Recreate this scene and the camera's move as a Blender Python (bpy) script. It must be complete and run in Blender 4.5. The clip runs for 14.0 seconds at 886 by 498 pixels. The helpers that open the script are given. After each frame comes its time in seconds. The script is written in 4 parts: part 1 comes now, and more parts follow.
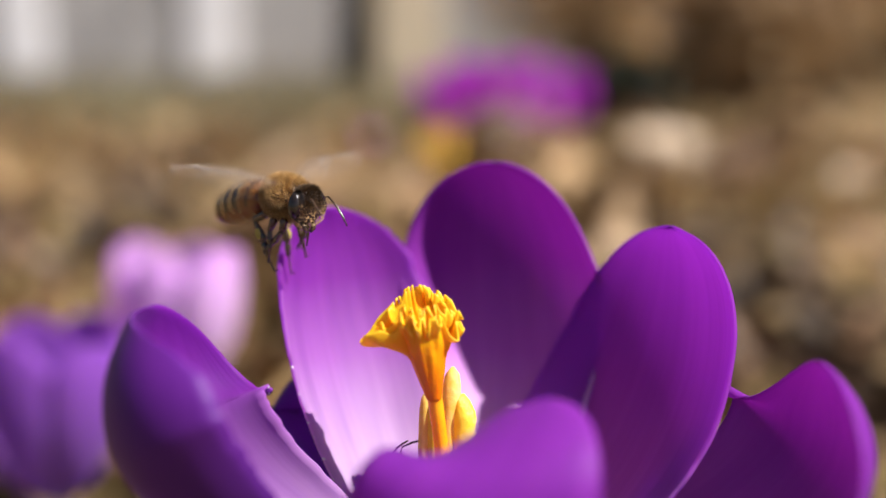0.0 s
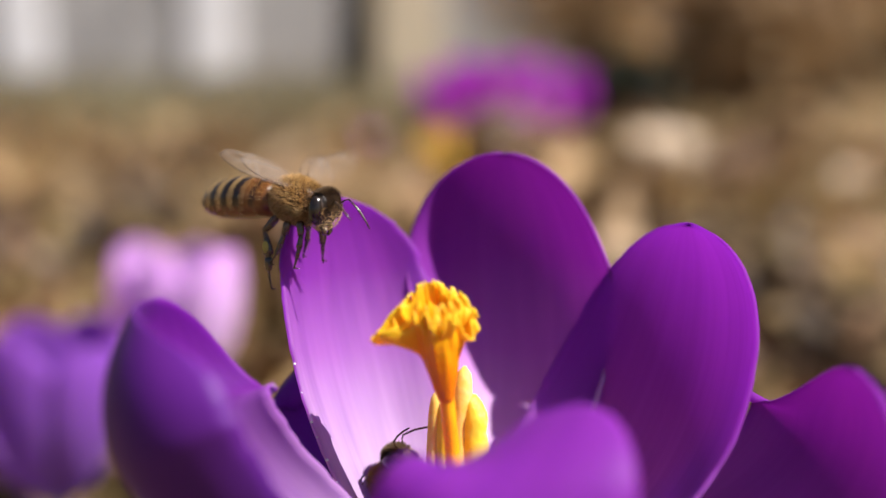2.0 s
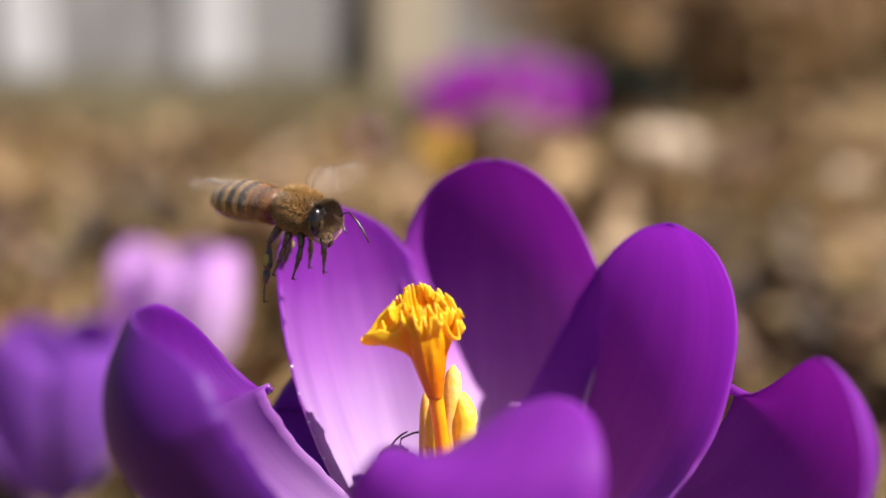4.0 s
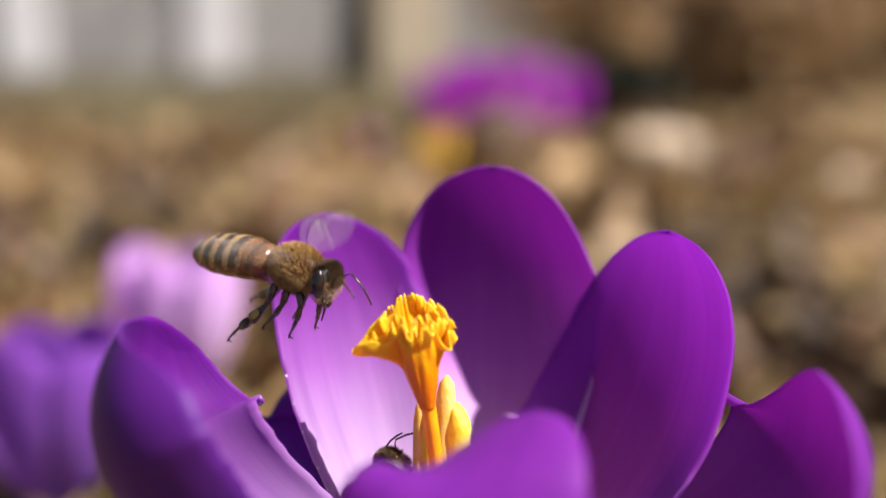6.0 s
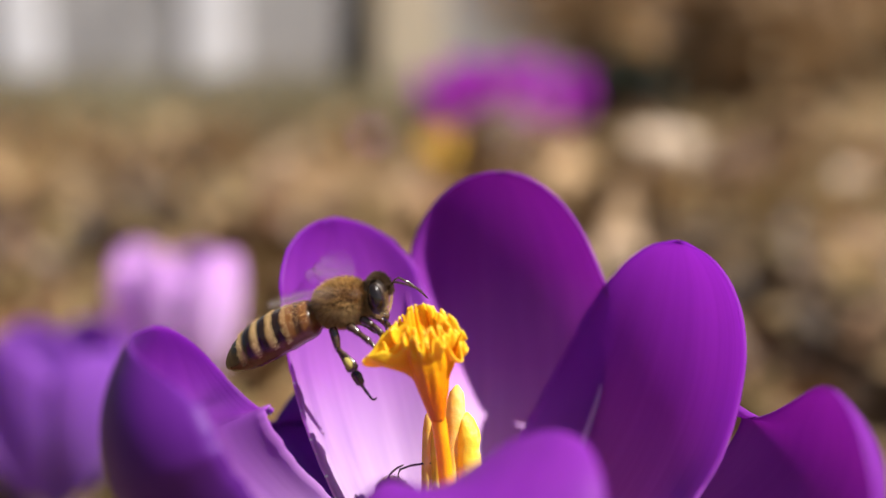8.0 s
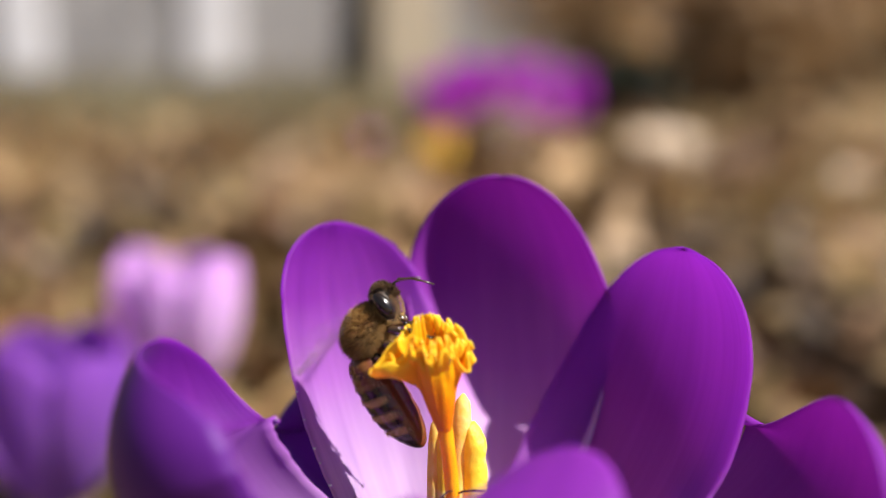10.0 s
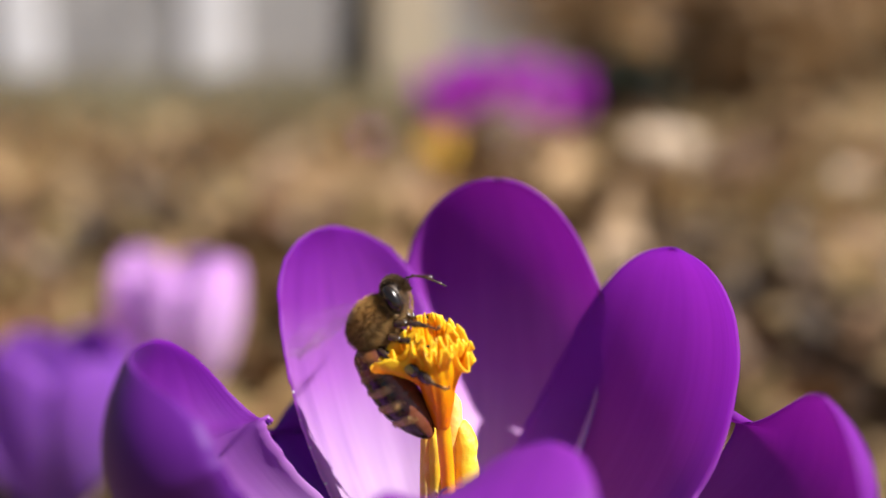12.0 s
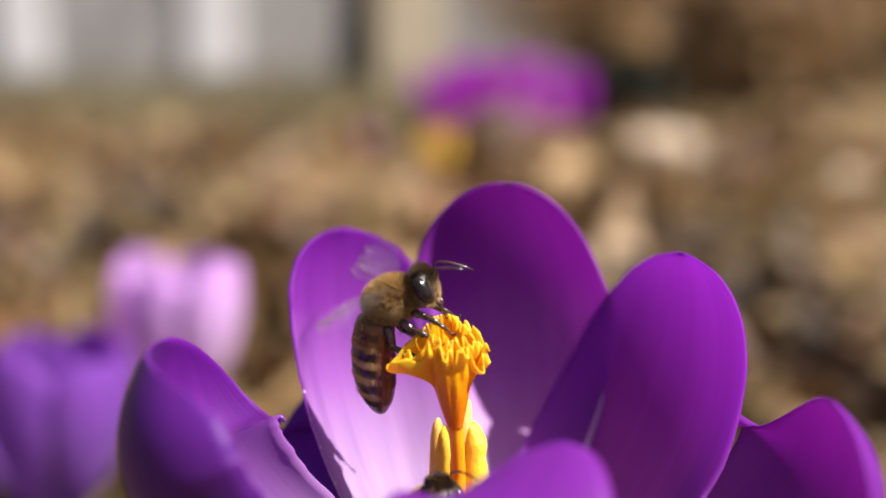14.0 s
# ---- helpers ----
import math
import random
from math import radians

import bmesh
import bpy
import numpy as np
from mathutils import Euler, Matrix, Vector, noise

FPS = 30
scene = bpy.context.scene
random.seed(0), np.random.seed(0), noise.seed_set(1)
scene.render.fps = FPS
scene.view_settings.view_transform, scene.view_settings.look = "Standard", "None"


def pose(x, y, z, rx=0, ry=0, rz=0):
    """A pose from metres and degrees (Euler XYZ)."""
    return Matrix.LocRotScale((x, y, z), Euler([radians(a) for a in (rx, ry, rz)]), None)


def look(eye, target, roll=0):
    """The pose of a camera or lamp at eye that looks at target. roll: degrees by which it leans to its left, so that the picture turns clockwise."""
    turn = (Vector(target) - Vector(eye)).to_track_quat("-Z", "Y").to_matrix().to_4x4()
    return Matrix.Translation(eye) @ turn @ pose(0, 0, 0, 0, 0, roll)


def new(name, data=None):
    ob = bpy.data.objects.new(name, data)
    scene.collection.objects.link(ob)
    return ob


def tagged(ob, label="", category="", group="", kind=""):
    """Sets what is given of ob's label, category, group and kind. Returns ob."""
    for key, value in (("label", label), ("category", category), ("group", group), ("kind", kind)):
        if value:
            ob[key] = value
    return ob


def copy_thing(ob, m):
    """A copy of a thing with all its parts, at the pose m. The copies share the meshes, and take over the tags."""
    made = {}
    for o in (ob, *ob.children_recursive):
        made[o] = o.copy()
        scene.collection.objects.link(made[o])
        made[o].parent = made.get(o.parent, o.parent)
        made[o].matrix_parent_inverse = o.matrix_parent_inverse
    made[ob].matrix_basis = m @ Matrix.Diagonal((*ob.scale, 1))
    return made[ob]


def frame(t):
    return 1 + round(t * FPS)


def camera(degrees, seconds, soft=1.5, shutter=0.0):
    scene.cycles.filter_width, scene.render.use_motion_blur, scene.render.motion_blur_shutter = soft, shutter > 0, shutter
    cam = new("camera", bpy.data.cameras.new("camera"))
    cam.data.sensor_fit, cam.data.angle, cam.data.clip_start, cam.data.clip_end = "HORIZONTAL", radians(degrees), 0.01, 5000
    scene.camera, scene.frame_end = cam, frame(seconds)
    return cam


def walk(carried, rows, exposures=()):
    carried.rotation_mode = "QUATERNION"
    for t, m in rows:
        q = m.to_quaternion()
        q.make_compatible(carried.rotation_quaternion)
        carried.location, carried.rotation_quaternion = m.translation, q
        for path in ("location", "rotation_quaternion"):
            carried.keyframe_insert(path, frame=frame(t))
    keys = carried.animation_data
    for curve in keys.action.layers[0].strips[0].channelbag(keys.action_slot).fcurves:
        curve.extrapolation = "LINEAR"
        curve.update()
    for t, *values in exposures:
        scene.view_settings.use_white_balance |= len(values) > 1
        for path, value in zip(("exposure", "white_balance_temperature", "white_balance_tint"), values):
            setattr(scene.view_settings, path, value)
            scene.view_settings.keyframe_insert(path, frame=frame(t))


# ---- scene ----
DEGREES = 45
cam = camera(DEGREES, 14.0, soft=1.35, shutter=0.8)
EYE, AIM = (0.0, 0.0, 0.100), (0.0, 1.0, -0.080)
walk(cam, [(0.0, look(EYE, AIM)), (14.0, look(EYE, AIM))], exposures=[(0.0, 1.04, 6300, 15), (14.0, 1.04, 6300, 15)])
# a close-up lens: thin plane of focus on the stigma and the bee
cam.data.dof.use_dof = True
cam.data.dof.focus_distance = 0.0875
cam.data.dof.aperture_fstop = 9.2

# ---- where the moving things go ----
FLOWER_ROWS = [
    (0, pose(0.00007, 0.07869, 0.00127, -1.77, 0.46, -0.36)),
    (0.5, pose(0.00022, 0.07973, 0.00111, -0.43, 0.10, 0.21)),
    (1, pose(-0.00032, 0.07870, 0.00146, 0.17, 0.67, 0.75)),
    (1.5, pose(-0.00009, 0.07833, 0.00165, 0.05, 0.91, -0.11)),
    (2, pose(-0.00055, 0.07618, 0.00229, -1.01, 1.80, 1.56)),
    (2.5, pose(-0.00058, 0.07570, 0.00251, -2.20, 1.72, 2.44)),
    (3, pose(-0.00001, 0.07651, 0.00232, -2.44, 0.47, 0.67)),
    (5.5, pose(0.00043, 0.07972, 0.00058, -0.43, 0.20, -0.57)),
    (6, pose(0.00026, 0.07827, 0.00077, -1.36, -0.15, -1.35)),
    (6.5, pose(0.00046, 0.07929, 0.00052, -0.95, -0.27, -0.33)),
    (7, pose(0.00074, 0.08135, 0.00000, 0.00, -0.00, 0.00)),
    (7.5, pose(0.00070, 0.08037, -0.00015, 0.32, 0.35, -0.36)),
    (8, pose(0.00027, 0.07919, 0.00002, -0.19, 0.52, -1.00)),
    (10.5, pose(0.00040, 0.08055, -0.00093, 1.11, 1.00, 1.37)),
    (11, pose(0.00094, 0.08130, -0.00121, 1.06, 0.53, 0.47)),
    (11.5, pose(0.00045, 0.08172, -0.00116, 1.03, 0.63, -0.15)),
    (12, pose(0.00070, 0.08089, -0.00099, 0.49, 0.03, -0.87)),
    (12.5, pose(0.00091, 0.08138, -0.00119, 0.66, -0.10, -0.44)),
    (13, pose(0.00037, 0.08082, -0.00127, 0.61, 0.61, -0.32)),
    (13.5, pose(0.00067, 0.08104, -0.00137, 0.36, 0.82, -0.50)),
    (14, pose(0.00064, 0.08126, -0.00132, 0.15, 0.76, -0.41)),
]
BEE_ROWS = [
    (0, pose(-0.01317, 0.08935, 0.08836, 0.0, 8.0, -48.0)),
    (0.5, pose(-0.01407, 0.08930, 0.08808, 0.0, 8.0, -48.0)),
    (1, pose(-0.01350, 0.08932, 0.08817, 0.0, 8.0, -40.0)),
    (1.5, pose(-0.01288, 0.08833, 0.08795, 0.0, 9.0, -40.0)),
    (2, pose(-0.01208, 0.08832, 0.08826, 0.0, 9.0, -35.0)),
    (2.5, pose(-0.01072, 0.08827, 0.08798, 0.0, 12.0, -29.0)),
    (3, pose(-0.01124, 0.08833, 0.08835, 0.0, 12.0, -40.0)),
    (3.8, pose(-0.01178, 0.08772, 0.08777, 0.0, 10.0, -40.0)),
    (4.6, pose(-0.01162, 0.08701, 0.08665, 0.0, 11.0, -40.0)),
    (5.5, pose(-0.01096, 0.08627, 0.08536, 0.0, 11.0, -40.0)),
    (6, pose(-0.01184, 0.08535, 0.08305, 0.0, 14.0, -31.0)),
    (6.5, pose(-0.01039, 0.08412, 0.08190, 0.0, -2.0, -27.0)),
    (7, pose(-0.00824, 0.08414, 0.08159, 0.0, -13.0, -7.0)),
    (7.5, pose(-0.00736, 0.08405, 0.08150, 0.0, -15.0, -4.0)),
    (8, pose(-0.00809, 0.08388, 0.08052, 0.0, -16.0, -6.0)),
    (8.8, pose(-0.00722, 0.08368, 0.07944, 0.0, -40.0, -6.0)),
    (9.6, pose(-0.00609, 0.08352, 0.07855, 0.0, -60.0, -6.0)),
    (10.5, pose(-0.00634, 0.08341, 0.07772, -8.0, -62.0, -6.0)),
    (11, pose(-0.00761, 0.08334, 0.07717, -10.0, -66.0, -6.0)),
    (11.5, pose(-0.00662, 0.08334, 0.07767, -10.0, -62.0, -6.0)),
    (12, pose(-0.00554, 0.08349, 0.07887, -8.0, -56.0, -6.0)),
    (12.5, pose(-0.00645, 0.08368, 0.07984, -6.0, -52.0, -8.0)),
    (13, pose(-0.00506, 0.08379, 0.08027, 6.0, -34.0, -10.0)),
    (13.5, pose(-0.00388, 0.08390, 0.08075, 10.0, -28.0, -12.0)),
    (14, pose(-0.00415, 0.08392, 0.08078, 10.0, -26.0, -12.0)),
]
BEND = [(0, 14, 2), (0.5, 14, 2), (1, 14, 2), (1.5, 10, 3), (2, 5, 3), (2.5, 0, 3), (3, 0, 3), (3.8, 0, 3), (4.6, 0, 3), (5.5, 2, 3), (6, 3, 3), (6.5, 4, 2), (7, 6, 8), (7.5, 4, 12), (8, 4, 12), (8.8, 25, 20), (9.6, 48, 26), (10.5, 56, 34), (11, 62, 38), (11.5, 58, 36), (12, 60, 32), (12.5, 64, 30), (13, 58, 14), (13.5, 52, 4), (14, 54, 2)]
SECOND_BEE_ROWS = [
    (0, pose(-0.00486, 0.08511, 0.06308, 0.0, -62.0, -25.0)),
    (0.5, pose(-0.00500, 0.08516, 0.06336, 0.0, -62.0, -25.0)),
    (1.5, pose(-0.00486, 0.08521, 0.06364, 0.0, -62.0, -25.0)),
    (2.5, pose(-0.00472, 0.08535, 0.06438, 0.0, -62.0, -25.0)),
    (3, pose(-0.00481, 0.08531, 0.06419, 0.0, -62.0, -25.0)),
    (5.5, pose(-0.00510, 0.08521, 0.06364, 0.0, -62.0, -25.0)),
    (6.5, pose(-0.00563, 0.08517, 0.06389, 0.0, -60.0, -25.0)),
    (7.5, pose(-0.00533, 0.08505, 0.06251, 0.0, -60.0, -30.0)),
    (8, pose(-0.00516, 0.08389, 0.06170, 0.0, -60.0, -30.0)),
    (10.5, pose(-0.00022, 0.08105, 0.06082, 0.0, -60.0, -45.0)),
    (11.5, pose(-0.00026, 0.08124, 0.06097, 0.0, -58.0, -50.0)),
    (12.5, pose(-0.00073, 0.08074, 0.06236, 0.0, -55.0, -58.0)),
    (13, pose(-0.00074, 0.08098, 0.06291, 0.0, -52.0, -60.0)),
    (14, pose(-0.00111, 0.08041, 0.06416, 0.0, -46.0, -62.0)),
]
# thigh and shin angles in degrees from straight down, backward positive: hind leg towards the camera, then the far one
HIND_POSE = [(0, 66, -34, 60, -4), (1, 62, -26, 56, 0), (2, 44, -14, 60, 20), (2.5, 20, 0, 60, 30), (3, 34, -4, 60, 30), (5.5, 36, 30, 60, 50), (6, 20, 46, 60, 66), (6.5, 26, 44, 66, 70), (7, 4, 12, 70, 76), (7.5, -14, -28, 74, 80),
             (8, -16, -38, 74, 80), (9.4, -50, -60, -20, -40), (10.5, -62, -74, -40, -70), (11, -62, -76, -40, -70), (12, -56, -70, -40, -70), (12.5, -50, -66, -40, -70), (13, -22, -52, -30, -60), (14, -18, -56, -30, -60)]
# front thigh and shin, middle thigh and shin
FORE_POSE = [(0, 10, 46, 26, -6), (2.5, -12, 8, 16, 30), (3, -10, 12, 18, 20), (5.5, -12, 14, 20, 30), (6, -14, 20, 16, 40), (6.5, -40, -16, 0, 20), (7, -62, -46, -52, -52), (8, -62, -44, -54, -50), (9.4, -80, -70, -70, -70),
             (10.5, -96, -86, -80, -84), (12, -92, -84, -78, -82), (13, -80, -62, -60, -64), (14, -78, -60, -58, -64)]
FLOWER_START = FLOWER_ROWS[0][1]
STYLE_TILT = [(0, 0, 0), (6, 0, 0), (8, 0, 0), (10.5, 0, -0.6), (11, 0, -3.0), (11.5, 0, -1.0), (12, 0, 2.6), (12.5, 0, 1.3), (13, 0, 3.2), (14, 0, 3.5)]
# times at which the wings hang still in a glint, and where they point
WING_HELD = [(1.5, (-0.86, 0.10, 0.34)), (2.0, (-0.58, 0.66, 0.26)), (6.5, (-0.97, -0.10, -0.10)), (13.0, (-0.95, 0.1, -0.12))]
GLINT = Vector((0.42, -0.63, 0.65))

# ---- light ----
SUN_TO = Vector((0.60, -0.19, 0.78)).normalized()
world = bpy.data.worlds.new("sky")
scene.world = world
world.use_nodes = True
sky = world.node_tree.nodes.new("ShaderNodeTexSky")
sky.sky_type, sky.sun_disc = "NISHITA", False
sky.sun_elevation = math.asin(SUN_TO.z)
sky.sun_rotation = math.atan2(SUN_TO.x, SUN_TO.y)
world.node_tree.links.new(sky.outputs[0], world.node_tree.nodes["Background"].inputs[0])
world.node_tree.nodes["Background"].inputs[1].default_value = 0.038
sun = new("sun", bpy.data.lights.new("sun", "SUN"))
sun.data.energy, sun.data.angle, sun.data.color = 5.0, radians(0.5), (1.0, 0.94, 0.84)
sun.matrix_world = look(SUN_TO * 5, (0, 0, 0))


# ---- materials ----
def material(name, rough=0.6, metal=0.0):
    m = bpy.data.materials.new(name)
    m.use_nodes = True
    b = m.node_tree.nodes["Principled BSDF"]
    b.inputs["Roughness"].default_value, b.inputs["Metallic"].default_value = rough, metal
    return m, m.node_tree, b


def add_node(nt, kind, **values):
    n = nt.nodes.new(kind)
    for k, v in values.items():
        n.inputs[k.replace("_", " ")].default_value = v
    return n


def ramp(nt, source, stops):
    r = nt.nodes.new("ShaderNodeValToRGB")
    while len(r.color_ramp.elements) < len(stops):
        r.color_ramp.elements.new(0.5)
    for e, (p, c) in zip(r.color_ramp.elements, stops):
        e.position, e.color = p, (*c, 1)
    nt.links.new(source, r.inputs[0])
    return r.outputs[0]


def mixed(nt, fac, a, b, blend="MIX"):
    n = nt.nodes.new("ShaderNodeMix")
    n.data_type, n.blend_type = "RGBA", blend
    for slot, v in ((0, fac), (6, a), (7, b)):
        if hasattr(v, "links"):
            nt.links.new(v, n.inputs[slot])
        else:
            n.inputs[slot].default_value = v if slot == 0 else (*v, 1)
    return n.outputs[2]


def coords(nt, output, scale=(1, 1, 1)):
    t = nt.nodes.new("ShaderNodeTexCoord")
    m = nt.nodes.new("ShaderNodeMapping")
    m.inputs["Scale"].default_value = scale
    nt.links.new(t.outputs[output], m.inputs[0])
    return m.outputs[0]


def noise_of(nt, vec, scale, detail=3, rough=0.5):
    n = add_node(nt, "ShaderNodeTexNoise", Scale=scale, Detail=detail, Roughness=rough)
    nt.links.new(vec, n.inputs["Vector"])
    return n.outputs["Fac"]


def bumped(nt, b, height, strength, distance):
    n = add_node(nt, "ShaderNodeBump", Strength=strength, Distance=distance)
    nt.links.new(height, n.inputs["Height"])
    nt.links.new(n.outputs[0], b.inputs["Normal"])
    return n.outputs[0]


def see_through(nt, b, colour, share, normal=None):
    """Light passes softly through a thin sheet."""
    t = nt.nodes.new("ShaderNodeBsdfTranslucent")
    nt.links.new(colour, t.inputs[0])
    if normal:
        nt.links.new(normal, t.inputs["Normal"])
    m = nt.nodes.new("ShaderNodeMixShader")
    m.inputs[0].default_value = share
    nt.links.new(b.outputs[0], m.inputs[1])
    nt.links.new(t.outputs[0], m.inputs[2])
    nt.links.new(m.outputs[0], nt.nodes["Material Output"].inputs[0])


def petal_material(name, base, middle, upper, tip, through_base, through_tip, share=0.57, sheen=0.08):
    m, nt, b = material(name, 0.5)
    uv = nt.nodes.new("ShaderNodeUVMap")
    split = nt.nodes.new("ShaderNodeSeparateXYZ")
    nt.links.new(uv.outputs[0], split.inputs[0])
    # fine veins run from the base to the tip
    map_v = nt.nodes.new("ShaderNodeMapping")
    map_v.inputs["Scale"].default_value = (34, 1.6, 1)
    nt.links.new(uv.outputs[0], map_v.inputs[0])
    vein = noise_of(nt, map_v.outputs[0], 1.0, 4, 0.6)
    map_w = nt.nodes.new("ShaderNodeMapping")
    map_w.inputs["Scale"].default_value = (9, 2.2, 1)
    nt.links.new(uv.outputs[0], map_w.inputs[0])
    broad = noise_of(nt, map_w.outputs[0], 1.0, 2)
    col = ramp(nt, split.outputs[1], [(0.0, base), (0.18, base), (0.46, middle), (0.70, upper), (0.98, tip)])
    veins = ramp(nt, vein, [(0.34, (0.80, 0.70, 0.84)), (0.64, (1, 1, 1))])
    col = mixed(nt, 0.45, col, veins, "MULTIPLY")
    patch = ramp(nt, broad, [(0.35, (0.8, 0.74, 0.86)), (0.65, (1.08, 1.05, 1.04))])
    col = mixed(nt, 0.7, col, patch, "MULTIPLY")
    nt.links.new(col, b.inputs["Base Color"])
    b.inputs["Specular IOR Level"].default_value = 0.16
    b.inputs["Sheen Weight"].default_value, b.inputs["Sheen Roughness"].default_value = sheen, 0.4
    b.inputs["Sheen Tint"].default_value = (0.72, 0.66, 1.0, 1)
    nrm = bumped(nt, b, vein, 0.12, 0.0002)
    thr = ramp(nt, split.outputs[1], [(0.1, through_base), (0.75, through_tip)])
    thr = mixed(nt, 0.35, thr, veins, "MULTIPLY")
    see_through(nt, b, thr, share, nrm)
    return m


PETAL = petal_material("purple_petal", (0.76, 0.56, 0.84), (0.48, 0.19, 0.60), (0.26, 0.045, 0.36), (0.17, 0.012, 0.26),
                       (0.72, 0.32, 0.82), (0.64, 0.18, 0.90))
# Duller copy of the purple petal; colours in shade on the back and low right petals.
PETAL_SHADED = petal_material("shaded_purple_petal", (0.80, 0.60, 0.85), (0.46, 0.17, 0.56), (0.24, 0.04, 0.34), (0.15, 0.01, 0.23),
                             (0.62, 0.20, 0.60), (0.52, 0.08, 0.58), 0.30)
PETAL_OUT = petal_material("violet_petal_outside", (0.20, 0.035, 0.32), (0.22, 0.035, 0.36), (0.24, 0.04, 0.38), (0.26, 0.04, 0.40),
                           (0.75, 0.30, 0.78), (0.70, 0.16, 0.82))
# Darkened copy of the violet outside: the left petal's shade put into colour.
PETAL_OUT_SHADED = petal_material("shaded_violet_petal_outside", (0.045, 0.006, 0.10), (0.055, 0.008, 0.12), (0.08, 0.011, 0.17), (0.12, 0.018, 0.23),
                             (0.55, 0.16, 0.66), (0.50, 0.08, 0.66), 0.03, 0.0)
PETAL_PALE = petal_material("lilac_petal", (0.92, 0.82, 0.95), (0.92, 0.80, 0.95), (0.88, 0.68, 0.93), (0.76, 0.46, 0.86),
                            (0.95, 0.78, 0.97), (0.94, 0.70, 0.97), 0.6)
PETAL_MID = petal_material("violet_petal", (0.38, 0.21, 0.58), (0.33, 0.15, 0.54), (0.31, 0.12, 0.51), (0.29, 0.10, 0.49),
                           (0.7, 0.4, 0.85), (0.6, 0.25, 0.8))
PETAL_YELLOW = petal_material("yellow_petal", (0.98, 0.80, 0.20), (0.98, 0.80, 0.20), (0.98, 0.78, 0.18), (0.98, 0.76, 0.16),
                              (0.98, 0.80, 0.2), (0.98, 0.80, 0.2))
PETAL_FAR = petal_material("magenta_petal", (0.60, 0.16, 0.60), (0.56, 0.09, 0.58), (0.54, 0.06, 0.57), (0.52, 0.055, 0.56),
                           (0.82, 0.24, 0.84), (0.76, 0.14, 0.82))

PETAL_PINK = petal_material("pink_lilac_petal", (0.80, 0.50, 0.80), (0.74, 0.36, 0.74), (0.70, 0.28, 0.70), (0.62, 0.16, 0.64),
                            (0.9, 0.5, 0.9), (0.84, 0.34, 0.88))


def simple(name, stops, scale, rough=0.6, bump=0.0, bump_d=0.0002, share=0.0, out="Object", stretch=(1, 1, 1), spec=0.5):
    m, nt, b = material(name, rough)
    vec = coords(nt, out, stretch)
    n = noise_of(nt, vec, scale, 4, 0.6)
    col = ramp(nt, n, stops)
    nt.links.new(col, b.inputs["Base Color"])
    b.inputs["Specular IOR Level"].default_value = spec
    nrm = None
    if bump:
        nrm = bumped(nt, b, noise_of(nt, vec, scale * 4, 3), bump, bump_d)
    if share:
        see_through(nt, b, col, share, nrm)
    return m




def stigma_material():
    """Deep orange at the neck, golden yellow at the frilled lip."""
    m, nt, b = material("orange_stigma", 0.36)
    uv = nt.nodes.new("ShaderNodeUVMap")
    split = nt.nodes.new("ShaderNodeSeparateXYZ")
    nt.links.new(uv.outputs[0], split.inputs[0])
    vec = coords(nt, "Object")
    col = ramp(nt, split.outputs[1], [(0.1, (0.95, 0.26, 0.0)), (0.45, (1.0, 0.40, 0.0)), (0.8, (1.0, 0.60, 0.004)), (1.0, (1.0, 0.72, 0.03))])
    blotch = ramp(nt, noise_of(nt, vec, 420, 4, 0.6), [(0.32, (0.94, 0.76, 0.6)), (0.62, (1.0, 1.06, 1.0))])
    col = mixed(nt, 0.8, col, blotch, "MULTIPLY")
    nt.links.new(col, b.inputs["Base Color"])
    b.inputs["Specular IOR Level"].default_value = 0.4
    nrm = bumped(nt, b, noise_of(nt, vec, 1700, 3), 0.4, 0.0002)
    see_through(nt, b, col, 0.42, nrm)
    return m


STIGMA = stigma_material()
STYLE = simple("orange_style", [(0.3, (0.95, 0.30, 0.0)), (0.7, (1.0, 0.48, 0.005))], 300, 0.4, 0.2, 0.0002, 0.25)
ANTHER = simple("yellow_anther", [(0.3, (0.93, 0.60, 0.015)), (0.55, (0.98, 0.72, 0.05)), (0.75, (0.98, 0.82, 0.34))], 500, 0.7, 0.35, 0.0002, 0.2)
ANTHER_PALE = simple("cream_yellow_pollen_sac", [(0.3, (0.90, 0.56, 0.05)), (0.55, (0.95, 0.68, 0.18)), (0.75, (0.97, 0.80, 0.42))], 500, 0.75, 0.35, 0.0002, 0.3)
TUBE = simple("pale_flower_tube", [(0.3, (0.55, 0.38, 0.62)), (0.7, (0.75, 0.66, 0.75))], 200, 0.5)
PALE_BEAD = simple("dew", [(0.3, (0.75, 0.68, 0.80)), (0.7, (0.9, 0.86, 0.94))], 200, 0.08, spec=1.0)
CHITIN = simple("dark_brown_chitin", [(0.3, (0.012, 0.008, 0.006)), (0.7, (0.05, 0.028, 0.015))], 600, 0.5, 0.3, 0.00005)
LEG = simple("brown_leg_chitin", [(0.3, (0.012, 0.007, 0.004)), (0.7, (0.075, 0.038, 0.014))], 500, 0.25, 0.1, 0.00005, spec=0.9)
POLLEN = simple("olive_yellow_pollen", [(0.3, (0.26, 0.22, 0.04)), (0.7, (0.46, 0.38, 0.09))], 1500, 0.8, 0.5, 0.0001)
EYE_BLACK = simple("glossy_black_eye", [(0.3, (0.006, 0.004, 0.003)), (0.7, (0.016, 0.010, 0.007))], 900, 0.2, spec=0.6)



